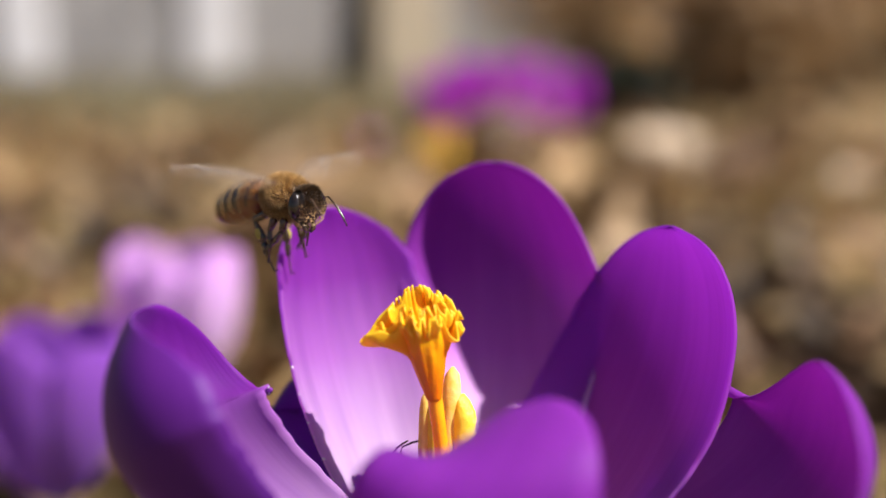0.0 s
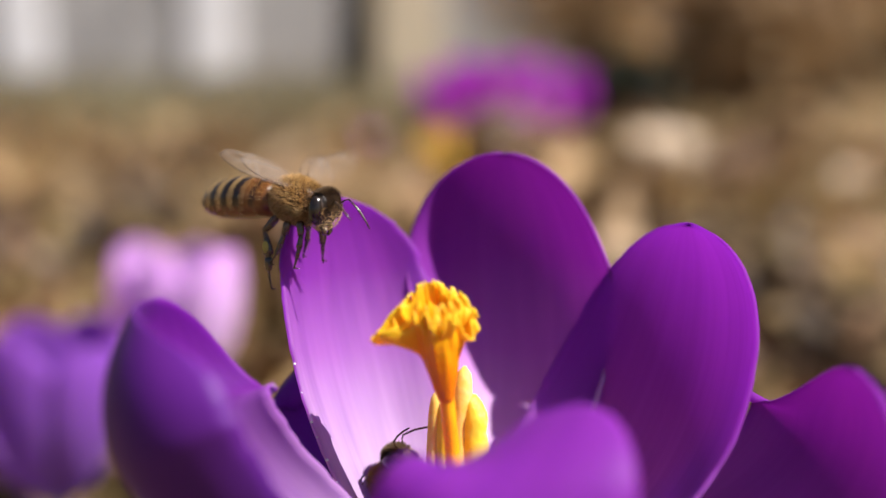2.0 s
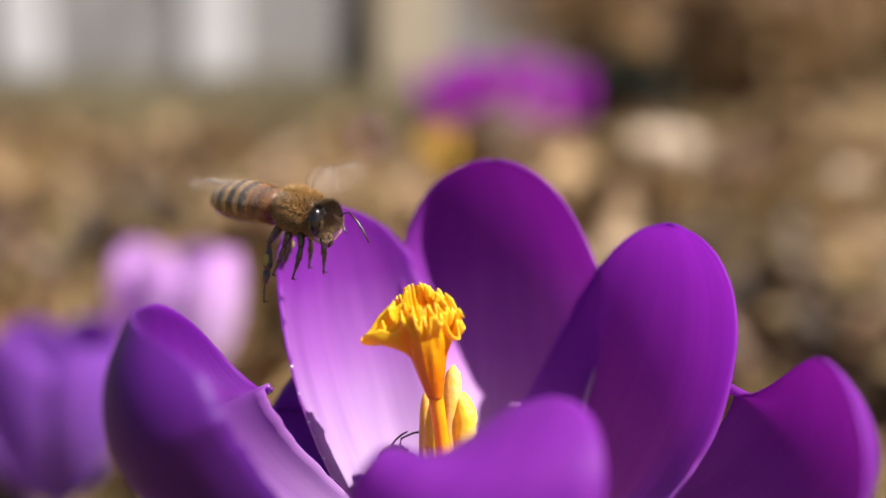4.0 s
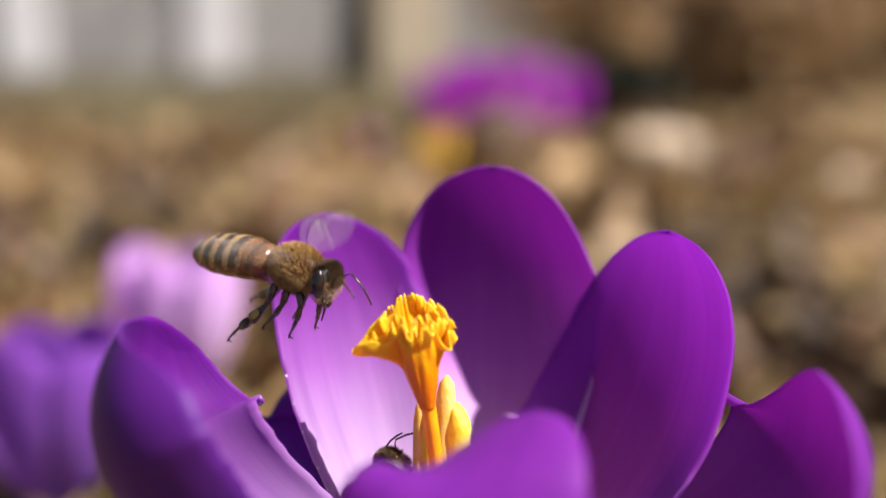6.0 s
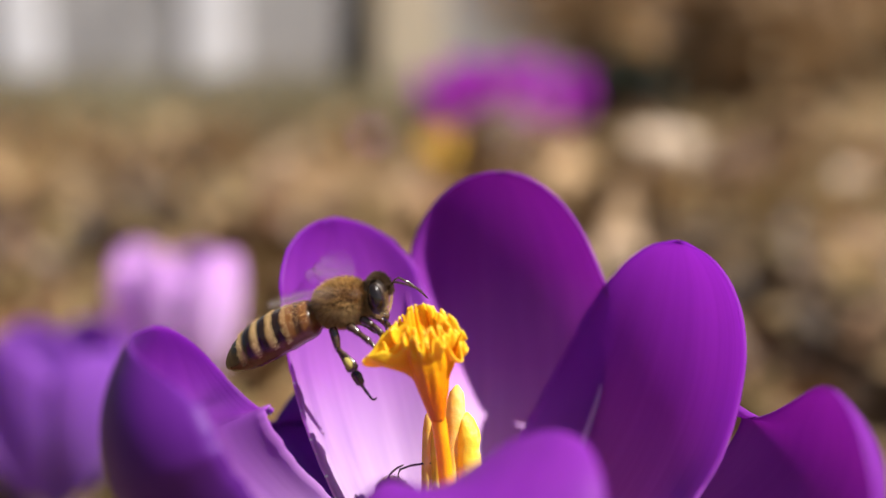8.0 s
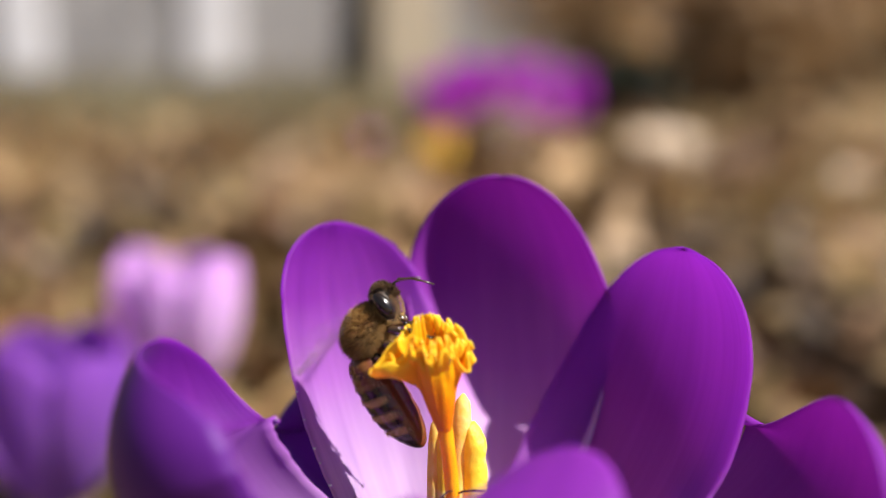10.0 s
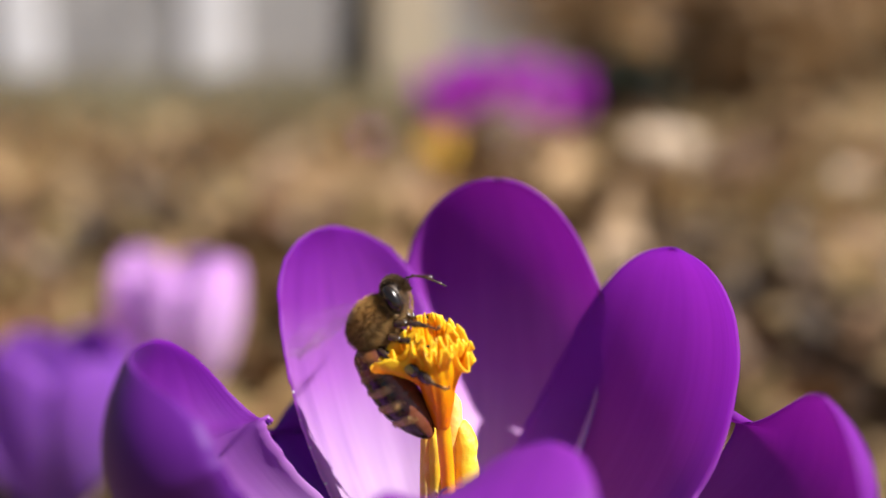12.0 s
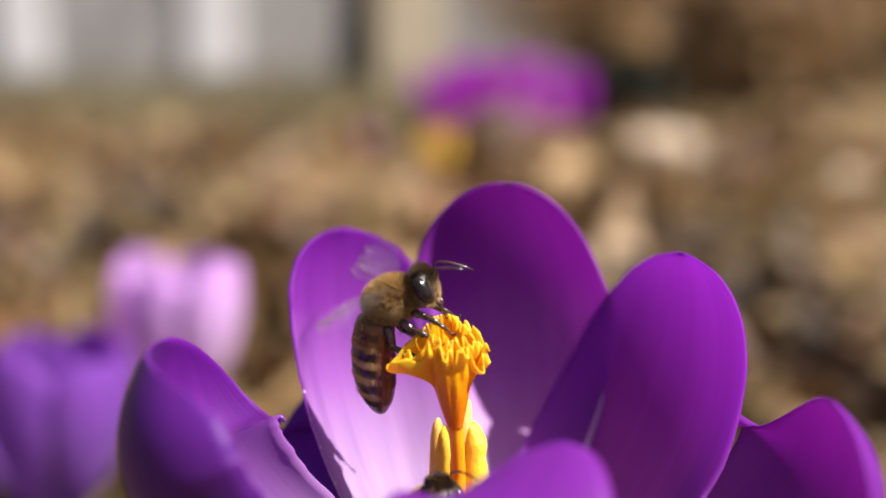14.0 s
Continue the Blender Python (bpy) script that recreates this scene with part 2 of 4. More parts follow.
def abdomen_material():
    m, nt, b = material("banded_abdomen", 0.26)
    b.inputs["Specular IOR Level"].default_value = 0.5
    uv = nt.nodes.new("ShaderNodeUVMap")
    split = nt.nodes.new("ShaderNodeSeparateXYZ")
    nt.links.new(uv.outputs[0], split.inputs[0])
    wob = noise_of(nt, coords(nt, "Object"), 900, 3)
    add = nt.nodes.new("ShaderNodeMath")
    add.operation = "MULTIPLY_ADD"
    nt.links.new(wob, add.inputs[0])
    add.inputs[1].default_value = 0.05
    nt.links.new(split.outputs[1], add.inputs[2])
    amber, dark, pale = (0.16, 0.062, 0.016), (0.020, 0.010, 0.005), (0.40, 0.27, 0.11)
    stops = [(0.0, amber), (0.16, amber), (0.195, (0.06, 0.025, 0.01)), (0.225, (0.06, 0.025, 0.01)), (0.25, amber), (0.33, (0.20, 0.085, 0.025))]
    for k in (0.375, 0.53, 0.69, 0.85):
        stops += [(k - 0.015, dark), (k + 0.05, dark), (k + 0.08, pale), (k + 0.115, (0.36, 0.22, 0.08))]
    stops = stops[:-2] + [(0.96, dark)]
    col = ramp(nt, add.outputs[0], stops)
    # the belly is plainer and redder
    belly = ramp(nt, split.outputs[0], [(0.60, (0, 0, 0)), (0.72, (1, 1, 1))])
    col = mixed(nt, belly, col, (0.12, 0.035, 0.015))
    nt.links.new(col, b.inputs["Base Color"])
    bumped(nt, b, wob, 0.3, 0.00005)
    return m


ABDOMEN = abdomen_material()


def wing_material():
    m, nt, b = material("clear_wing_membrane", 0.34)
    b.inputs["Base Color"].default_value = (0.34, 0.28, 0.24, 1)
    b.inputs["Specular IOR Level"].default_value = 1.0
    v = add_node(nt, "ShaderNodeTexVoronoi", Scale=330.0)
    v.feature = "DISTANCE_TO_EDGE"
    nt.links.new(coords(nt, "Object", (0.5, 1, 1)), v.inputs["Vector"])
    vein = ramp(nt, v.outputs["Distance"], [(0.01, (0.16, 0.16, 0.16)), (0.04, (0.065, 0.065, 0.065))])
    clear = nt.nodes.new("ShaderNodeBsdfTransparent")
    mix = nt.nodes.new("ShaderNodeMixShader")
    nt.links.new(vein, mix.inputs[0])
    nt.links.new(clear.outputs[0], mix.inputs[1])
    nt.links.new(b.outputs[0], mix.inputs[2])
    nt.links.new(mix.outputs[0], nt.nodes["Material Output"].inputs[0])
    return m


WING = wing_material()


def island_material(name, stops, rough=0.7, share=0.0, fine=150):
    m, nt, b = material(name, rough)
    g = nt.nodes.new("ShaderNodeNewGeometry")
    col = ramp(nt, g.outputs["Random Per Island"], stops)
    grain = ramp(nt, noise_of(nt, coords(nt, "Object"), fine, 4), [(0.3, (0.62, 0.58, 0.54)), (0.7, (1.1, 1.08, 1.05))])
    col = mixed(nt, 0.8, col, grain, "MULTIPLY")
    patch = ramp(nt, noise_of(nt, coords(nt, "Object"), 7, 3), [(0.36, (0.76, 0.66, 0.52)), (0.5, (1.02, 0.94, 0.78)), (0.66, (1.25, 1.17, 0.98))])
    col = mixed(nt, 0.85, col, patch, "MULTIPLY")
    nt.links.new(col, b.inputs["Base Color"])
    if share:
        see_through(nt, b, col, share)
    return m


FUR = island_material("golden_brown_fur", [(0.0, (0.07, 0.034, 0.01)), (0.35, (0.32, 0.17, 0.045)), (0.7, (0.60, 0.36, 0.11)), (1.0, (0.92, 0.68, 0.32))], 0.6, 0.2, fine=650)
FUR_DARK = island_material("dark_brown_fur", [(0.0, (0.03, 0.018, 0.01)), (1.0, (0.16, 0.095, 0.04))], 0.7, 0.1, fine=650)
FUR_PALE = island_material("cream_fur", [(0.0, (0.36, 0.24, 0.09)), (1.0, (0.86, 0.68, 0.38))], 0.65, 0.25, fine=650)
DRY_LEAF = island_material("dry_leaf", [(0.0, (0.10, 0.06, 0.032)), (0.2, (0.17, 0.09, 0.045)), (0.4, (0.18, 0.125, 0.05)), (0.6, (0.29, 0.165, 0.09)), (0.8, (0.30, 0.22, 0.10)), (1.0, (0.46, 0.33, 0.21))], 0.6, 0.15)
EVERGREEN = island_material("dark_evergreen_leaf", [(0.0, (0.012, 0.018, 0.008)), (1.0, (0.03, 0.04, 0.018))], 0.5)
DARK_LEAF = island_material("dark_brown_leaf", [(0.0, (0.025, 0.015, 0.009)), (0.5, (0.06, 0.036, 0.02)), (1.0, (0.12, 0.075, 0.04))], 0.55, 0.1)
BROWN_LEAF = island_material("brown_hanging_leaf", [(0.0, (0.20, 0.13, 0.07)), (0.5, (0.42, 0.30, 0.17)), (1.0, (0.60, 0.46, 0.28))], 0.6, 0.25)
DULL_GRASS = island_material("dull_winter_grass", [(0.0, (0.10, 0.105, 0.06)), (0.5, (0.19, 0.19, 0.125)), (1.0, (0.30, 0.28, 0.20))], 0.6, 0.2)
GOLD_LEAF = island_material("golden_dead_leaf", [(0.0, (0.32, 0.18, 0.05)), (1.0, (0.50, 0.30, 0.09))], 0.6, 0.2)
STRAW = island_material("dry_grass", [(0.0, (0.16, 0.12, 0.045)), (0.4, (0.27, 0.21, 0.09)), (0.75, (0.33, 0.25, 0.13)), (1.0, (0.17, 0.19, 0.05))], 0.6, 0.2)


def ground_material():
    m, nt, b = material("bare_soil_and_thatch", 0.9)
    vec = coords(nt, "Object")
    big = noise_of(nt, vec, 3.5, 4)
    fine = noise_of(nt, vec, 60, 5, 0.65)
    a = ramp(nt, fine, [(0.3, (0.06, 0.04, 0.025)), (0.5, (0.18, 0.125, 0.075)), (0.7, (0.34, 0.25, 0.16))])
    c = ramp(nt, big, [(0.38, (0.52, 0.43, 0.26)), (0.6, (1.2, 1.08, 0.75))])
    nt.links.new(mixed(nt, 0.8, a, c, "MULTIPLY"), b.inputs["Base Color"])
    bumped(nt, b, fine, 0.8, 0.01)
    return m


PALE_LEAF = simple("pale_dry_leaf", [(0.3, (0.42, 0.31, 0.20)), (0.7, (0.62, 0.50, 0.36))], 90, 0.55, 0.4, 0.0005, 0.2)
GROUND = ground_material()
SIDING = simple("pale_grey_board", [(0.3, (0.30, 0.29, 0.28)), (0.7, (0.42, 0.41, 0.40))], 6, 0.7, 0.2, 0.002, stretch=(4, 4, 0.6))
WHITE_BOARD = simple("white_painted_board", [(0.3, (0.68, 0.68, 0.69)), (0.7, (0.82, 0.82, 0.83))], 8, 0.6, 0.2, 0.001)
POST_WOOD = simple("weathered_tan_wood", [(0.3, (0.40, 0.33, 0.22)), (0.7, (0.56, 0.48, 0.35))], 20, 0.8, 0.4, 0.002, stretch=(3, 3, 0.3))
BARK = simple("grey_brown_bark", [(0.3, (0.035, 0.027, 0.018)), (0.55, (0.10, 0.078, 0.054)), (0.75, (0.17, 0.135, 0.095))], 40, 0.9, 0.8, 0.006, stretch=(2, 2, 0.4))
BARK_DARK = simple("dark_bark", [(0.3, (0.02, 0.016, 0.012)), (0.7, (0.07, 0.055, 0.04))], 40, 0.9, 0.8, 0.006, stretch=(2, 2, 0.4))
MM = 0.001


# ---- building helpers ----
def part(name, bm, mat, parent=None, label="", smooth=True):
    me = bpy.data.meshes.new(name)
    bm.to_mesh(me)
    bm.free()
    for m in mat if isinstance(mat, tuple) else (mat,):
        me.materials.append(m)
    if smooth:
        for f in me.polygons:
            f.use_smooth = True
    ob = new(name, me)
    ob.parent = parent
    if label:
        ob["label"] = label
    return ob


def mesh_part(name, verts, faces, mat, parent=None, label="", smooth=False):
    me = bpy.data.meshes.new(name)
    me.from_pydata(verts, [], faces)
    me.materials.append(mat)
    if smooth:
        for f in me.polygons:
            f.use_smooth = True
    ob = new(name, me)
    ob.parent = parent
    if label:
        ob["label"] = label
    return ob


def thing(name, m, label, category, group="", kind=""):
    e = new(name)
    e.empty_display_size = 0.01
    e.matrix_world = m
    return tagged(e, label, category, group, kind)


def sheet(grid, thick, uvs=None, two=False):
    """A closed thin shell over a grid of points (rows of Vectors)."""
    bm = bmesh.new()
    n, m = len(grid), len(grid[0])
    nor = []
    for i in range(n):
        row = []
        for j in range(m):
            a = grid[min(i + 1, n - 1)][j] - grid[max(i - 1, 0)][j]
            b = grid[i][min(j + 1, m - 1)] - grid[i][max(j - 1, 0)]
            c = a.cross(b)
            row.append(c.normalized() if c.length > 1e-14 else Vector((0, 0, 0)))
        nor.append(row)
    lay = bm.loops.layers.uv.new("UVMap")
    top = [[bm.verts.new(grid[i][j] + nor[i][j] * thick / 2) for j in range(m)] for i in range(n)]
    low = [[bm.verts.new(grid[i][j] - nor[i][j] * thick / 2) for j in range(m)] for i in range(n)]

    def face(vs, ids, back=0):
        f = bm.faces.new(vs)
        f.material_index = back if two else 0
        for l, (i, j) in zip(f.loops, ids):
            l[lay].uv = uvs[i][j] if uvs else (j / (m - 1), i / (n - 1))

    for i in range(n - 1):
        for j in range(m - 1):
            ids = [(i, j), (i + 1, j), (i + 1, j + 1), (i, j + 1)]
            face([top[a][b] for a, b in ids], ids)
            ids.reverse()
            face([low[a][b] for a, b in ids], ids, 1)
    ring = [(i, 0) for i in range(n)] + [(n - 1, j) for j in range(1, m)] + [(i, m - 1) for i in range(n - 2, -1, -1)] + [(0, j) for j in range(m - 2, 0, -1)]
    for a, b in zip(ring, ring[1:] + ring[:1]):
        face([top[b[0]][b[1]], top[a[0]][a[1]], low[a[0]][a[1]], low[b[0]][b[1]]], [b, a, a, b])
    bmesh.ops.recalc_face_normals(bm, faces=bm.faces)
    return bm


def tube(points, radii, sides=8, caps=True, bm=None):
    """A tapered tube along points."""
    bm = bm or bmesh.new()
    pts = [Vector(p) for p in points]
    rings = []
    ref = Vector((0.31, 0.87, 0.4))
    for i, p in enumerate(pts):
        d = (pts[min(i + 1, len(pts) - 1)] - pts[max(i - 1, 0)]).normalized()
        x = d.cross(ref).normalized()
        y = d.cross(x)
        r = radii[i] if not isinstance(radii, (int, float)) else radii
        rx, ry = r if isinstance(r, tuple) else (r, r)
        rings.append([bm.verts.new(p + x * rx * math.cos(2 * math.pi * k / sides) + y * ry * math.sin(2 * math.pi * k / sides)) for k in range(sides)])
    for a, b in zip(rings, rings[1:]):
        for k in range(sides):
            bm.faces.new((a[k], a[(k + 1) % sides], b[(k + 1) % sides], b[k]))
    if caps:
        bm.faces.new(rings[0][::-1])
        bm.faces.new(rings[-1])
    return bm


def ball(scale, place=(0, 0, 0), seg=24, rings=16, bm=None, turn=None):
    bm = bm or bmesh.new()
    m = Matrix.Translation(place) @ (turn or Matrix()) @ Matrix.Diagonal((*scale, 1))
    bmesh.ops.create_uvsphere(bm, u_segments=seg, v_segments=rings, radius=1, matrix=m)
    return bm


def bezier(p, s):
    a, b, c, d = p
    q = 1 - s
    return (a * q ** 3 + b * 3 * q * q * s + c * 3 * q * s * s + d * s ** 3)


# ---- crocus flowers ----
def tepal_grid(az, reach, height, belly, width, cup, hood=0.0, wave=0.0, seed=0, rows=30, cols=17):
    """A plain petal: a spoon that rises from the throat, belly out, and ends in a round tip. Lengths in mm."""
    rnd = random.Random(seed)
    ph = [rnd.uniform(0, 6.28) for _ in range(3)]
    c, s_ = math.cos(radians(az)), math.sin(radians(az))
    out, side, up = Vector((c, s_, 0)), Vector((-s_, c, 0)), Vector((0, 0, 1))
    ctrl = [out * 1.6, out * (reach * belly[0]) + up * height * 0.22, out * (reach * belly[1]) + up * height * (0.72 + hood), out * reach + up * height]
    grid, uvs = [], []
    for i in range(rows):
        k = i / (rows - 1)
        s = k * 0.62 / 0.6 if k < 0.6 else 0.62 + 0.38 * math.sin((k - 0.6) / 0.4 * math.pi / 2)
        p = bezier(ctrl, s)
        tan = (bezier(ctrl, min(s + 0.01, 1)) - bezier(ctrl, max(s - 0.01, 0))).normalized()
        if s < 0.62:
            w = width * (0.14 + 0.86 * math.sin(s / 0.62 * math.pi / 2) ** 0.8)
        else:
            w = width * math.sqrt(max(0.0, 1 - ((s - 0.62) / 0.38) ** 2)) ** 0.92 + 0.15
        across = (side - tan * side.dot(tan)).normalized()
        inward = tan.cross(across)
        if inward.dot(out) > 0:
            inward = -inward
        row, urow = [], []
        for j in range(cols):
            v = -1 + 2 * j / (cols - 1)
            rad = cup * (0.55 + 0.45 * min(1, s / 0.5))
            a = v * w / rad
            q = p + across * rad * math.sin(a) + inward * rad * (1 - math.cos(a))
            q += inward * (wave * abs(v) ** 3 * math.sin(9 * s + ph[2] + 1.5 * v) * s + 0.25 * math.exp(-(v * 7) ** 2) * s)
            row.append(q * MM)
            urow.append((j / (cols - 1), s))
        grid.append(row)
        uvs.append(urow)
    return grid, uvs


def blade_grid(face, belly, crown, tip, half, cup, peak, point, blunt, foot, roll=0.0, wave=0.3, ragged=0.0, flare=(0.0, 0.0), notch=0.0, waist=None, nip=0.0, deep=0.0, seed=0, rows=64, cols=27):
    """A petal along a curved spine (belly, crown and tip are its points, in mm from the throat), half = half widths of its two sides.
    peak: where it is widest; point, blunt: the form of the tip; foot: of the claw; roll: twist about the spine; flare: margins turned outward; waist: the foot of the first side where it differs; nip: that side drawn in at its middle."""
    rnd = random.Random(seed)
    ph = [rnd.uniform(0, 6.28) for _ in range(6)]
    out = Vector((math.cos(radians(face)), math.sin(radians(face)), 0))
    side = Vector((-out.y, out.x, 0))
    ctrl = [out * 1.6, Vector(belly), Vector(crown), Vector(tip)]
    grid, uvs = [], []
    for i in range(rows):
        k = i / (rows - 1)
        s = k * peak / 0.6 if k < 0.6 else peak + (1 - peak) * math.sin((k - 0.6) / 0.4 * math.pi / 2)
        p = bezier(ctrl, s)
        tan = (bezier(ctrl, min(s + 0.01, 1)) - bezier(ctrl, max(s - 0.01, 0))).normalized()
        if s < peak:
            w = 0.14 + 0.86 * math.sin(s / peak * math.pi / 2) ** foot
        else:
            w = max(0.0, 1 - min(1.0, (s - peak) / (1 - peak)) ** point) ** blunt
        slim = 0.14 + 0.86 * math.sin(s / peak * math.pi / 2) ** (waist or foot) if s < peak else w
        across = (side - tan * side.dot(tan)).normalized()
        inward = tan.cross(across)
        if inward.dot(out) > 0:
            inward = -inward
        ro = radians(roll) * s
        across, inward = across * math.cos(ro) + inward * math.sin(ro), inward * math.cos(ro) - across * math.sin(ro)
        rad = cup * (0.55 + 0.45 * min(1, s / 0.5))
        row, urow = [], []
        for j in range(cols):
            v = -1 + 2 * j / (cols - 1)
            edge = abs(v) ** 3
            ww = half[0] * slim * (1 - nip * math.exp(-((s - 0.46) / 0.24) ** 2)) + 0.04 if v < 0 else half[1] * w + 0.04
            ww *= 1 + ragged * edge * (0.5 * math.sin(31 * s + ph[0]) + 0.5 * math.sin(57 * s + ph[1]) + 0.5 * math.sin(113 * s + ph[3]) + 0.4 * math.sin(171 * s + ph[4]))
            a = v * ww / rad
            q = p + across * rad * math.sin(a) + inward * rad * (1 - math.cos(a))
            # broad waves, a shallow keel, a rolled margin and a small dent in the rim
            q += inward * (wave * edge * math.sin(9 * s + ph[2] + 1.5 * v) * s + 0.16 * math.exp(-(v * 5) ** 2) * s * (1 - s))
            q += inward * 0.16 * math.sin(11 * v + ph[5] + 2 * s) * s * (1 - s) * (1 - abs(v))
            q -= inward * flare[0 if v < 0 else 1] * max(0.0, abs(v) - 0.62) ** 2 / 0.144 * math.exp(-((s - 0.34) / 0.24) ** 2)
            q -= tan * notch * math.exp(-((v - 0.45) / 0.16) ** 2) * max(0.0, s - peak) / (1 - peak)
            row.append(q * MM)
            urow.append((j / (cols - 1), max(0.0, s + deep * (1 - s))))
        grid.append(row)
        uvs.append(urow)
    return grid, uvs


def flower_tube(top, throat, tube_r):
    part("flower_tube", tube([(0, 0, -0.006), (0.0006, 0, throat * MM * 0.5), (0, 0, throat * MM * 0.93), (0, 0, throat * MM + 0.0025)],
                             [tube_r * 0.7 * MM, tube_r * 0.8 * MM, tube_r * MM, (tube_r + 1.2) * MM], 14), TUBE, top, "pale lilac flower tube")


def crocus(name, m, petals, throat, label, group, petal_mat, tube_r=2.0):
    top = thing(name, m, label, "flower", group)
    lift = Vector((0, 0, throat * MM))
    for k, spec in enumerate(petals):
        g, uv = tepal_grid(seed=k + 3, rows=16, cols=9, **spec)
        part("petal", sheet([[q + lift for q in r] for r in g], 0.32 * MM, uv), petal_mat, top)
    flower_tube(top, throat, tube_r)
    return top


def petal(az, reach, height, belly=(0.9, 1.1), width=10, cup=12, **more):
    return dict(az=az, reach=reach, height=height, belly=belly, width=width, cup=cup, **more)


THROAT = 55.2


def open_crocus(m):
    """The wide-open crocus in the foreground, petal by petal."""
    top = thing("crocus", m, "open deep purple crocus with an orange stigma", "flower", "crocuses in the lawn")
    lift = Vector((0, 0, THROAT * MM))
    for k, (front, back, spec) in enumerate((
        (PETAL_SHADED, PETAL_OUT, dict(face=83.99, belly=(9.69, 24.57, 8.48), crown=(4.94, 29.95, 24.57), tip=(3.86, 18.83, 34.35), half=(13.28, 13.91), cup=9.2, peak=0.6, point=2.06, blunt=0.51, foot=0.7, roll=-0.66, flare=(1.0, 2.6), deep=0.0)),
        (PETAL, PETAL_OUT, dict(face=126.4, belly=(-8.11, 12.25, 6.08), crown=(-12.28, 17.96, 23.88), tip=(-11.56, 17.1, 30.1), half=(8.87, 8.29), cup=9.8, peak=0.60, point=1.96, blunt=0.50, foot=0.68, roll=2.3, ragged=0.022, flare=(0.0, 0.7), notch=0.5, deep=-0.20)),
        (PETAL, PETAL_OUT, dict(face=36.4, belly=(17.6, 8.07, 3.1), crown=(21.99, 12.92, 21.32), tip=(18.92, 10.37, 29.51), half=(10.25, 11.59), cup=15.8, peak=0.46, point=1.79, blunt=0.51, foot=0.64, roll=1.0, deep=0.32, ragged=0.006)),
        (PETAL, PETAL_OUT_SHADED, dict(face=169.3, belly=(-29.99, -11.2, 10.26), crown=(-24.28, -2.74, 21.11), tip=(-22.53, -2.88, 24.74), half=(13.6, 17.0), cup=8.0, peak=0.53, point=2.0, blunt=0.61, foot=1.08, waist=0.63, roll=-11.56, wave=0.15, ragged=0.010, nip=0.12, deep=0.25)),
        (PETAL, PETAL_OUT, dict(face=-82.3, belly=(-1.77, -17.17, 5.39), crown=(1.81, -28.28, 16.59), tip=(6.48, -13.51, 20.94), half=(9.53, 6.05), cup=9.7, peak=0.61, point=1.97, blunt=0.44, foot=0.70, roll=-18.4, wave=0.2)),
        (PETAL_SHADED, PETAL_OUT, dict(face=-7.7, belly=(33.71, -8.31, 4.14), crown=(32.04, -8.08, 17.78), tip=(26.47, -7.25, 22.0), half=(9.34, 15.31), cup=13.5, peak=0.61, point=2.0, blunt=0.5, foot=0.69, roll=5.2, wave=0.1, deep=0.34)),
        # Added seventh petal, dark on both faces to stand for a shaded gap.
        (PETAL_OUT_SHADED, PETAL_OUT_SHADED, dict(face=145.8, belly=(-12.74, 15.86, 6.9), crown=(-17.35, 15.6, 11.9), tip=(-16.5, 13.8, 11.6), half=(5.1, 6.9), cup=7.1, peak=0.61, point=2.0, blunt=0.5, foot=0.7, roll=4.3, deep=0.5)))):
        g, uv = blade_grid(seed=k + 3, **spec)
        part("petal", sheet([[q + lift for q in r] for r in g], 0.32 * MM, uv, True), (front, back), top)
        # pale glossy beads along the margins, added to stand for white glints
        for row, col, r in {1: ((17, -1, 0.10), (20, -1, 0.16), (23, -1, 0.10), (25, -1, 0.14), (29, -1, 0.09), (33, -1, 0.12)), 3: ((43, 0, 0.17), (38, 0, 0.08))}.get(k, ()):
            part("dew_drop", ball((r * MM, r * MM, r * 0.8 * MM), g[row][col] + lift + Vector((0, -0.2, 0.12)) * MM, 12, 8), PALE_BEAD, top, "tiny pale bead standing for a glint")
    flower_tube(top, THROAT, 2.0)
    return top


main_crocus = open_crocus(FLOWER_START)


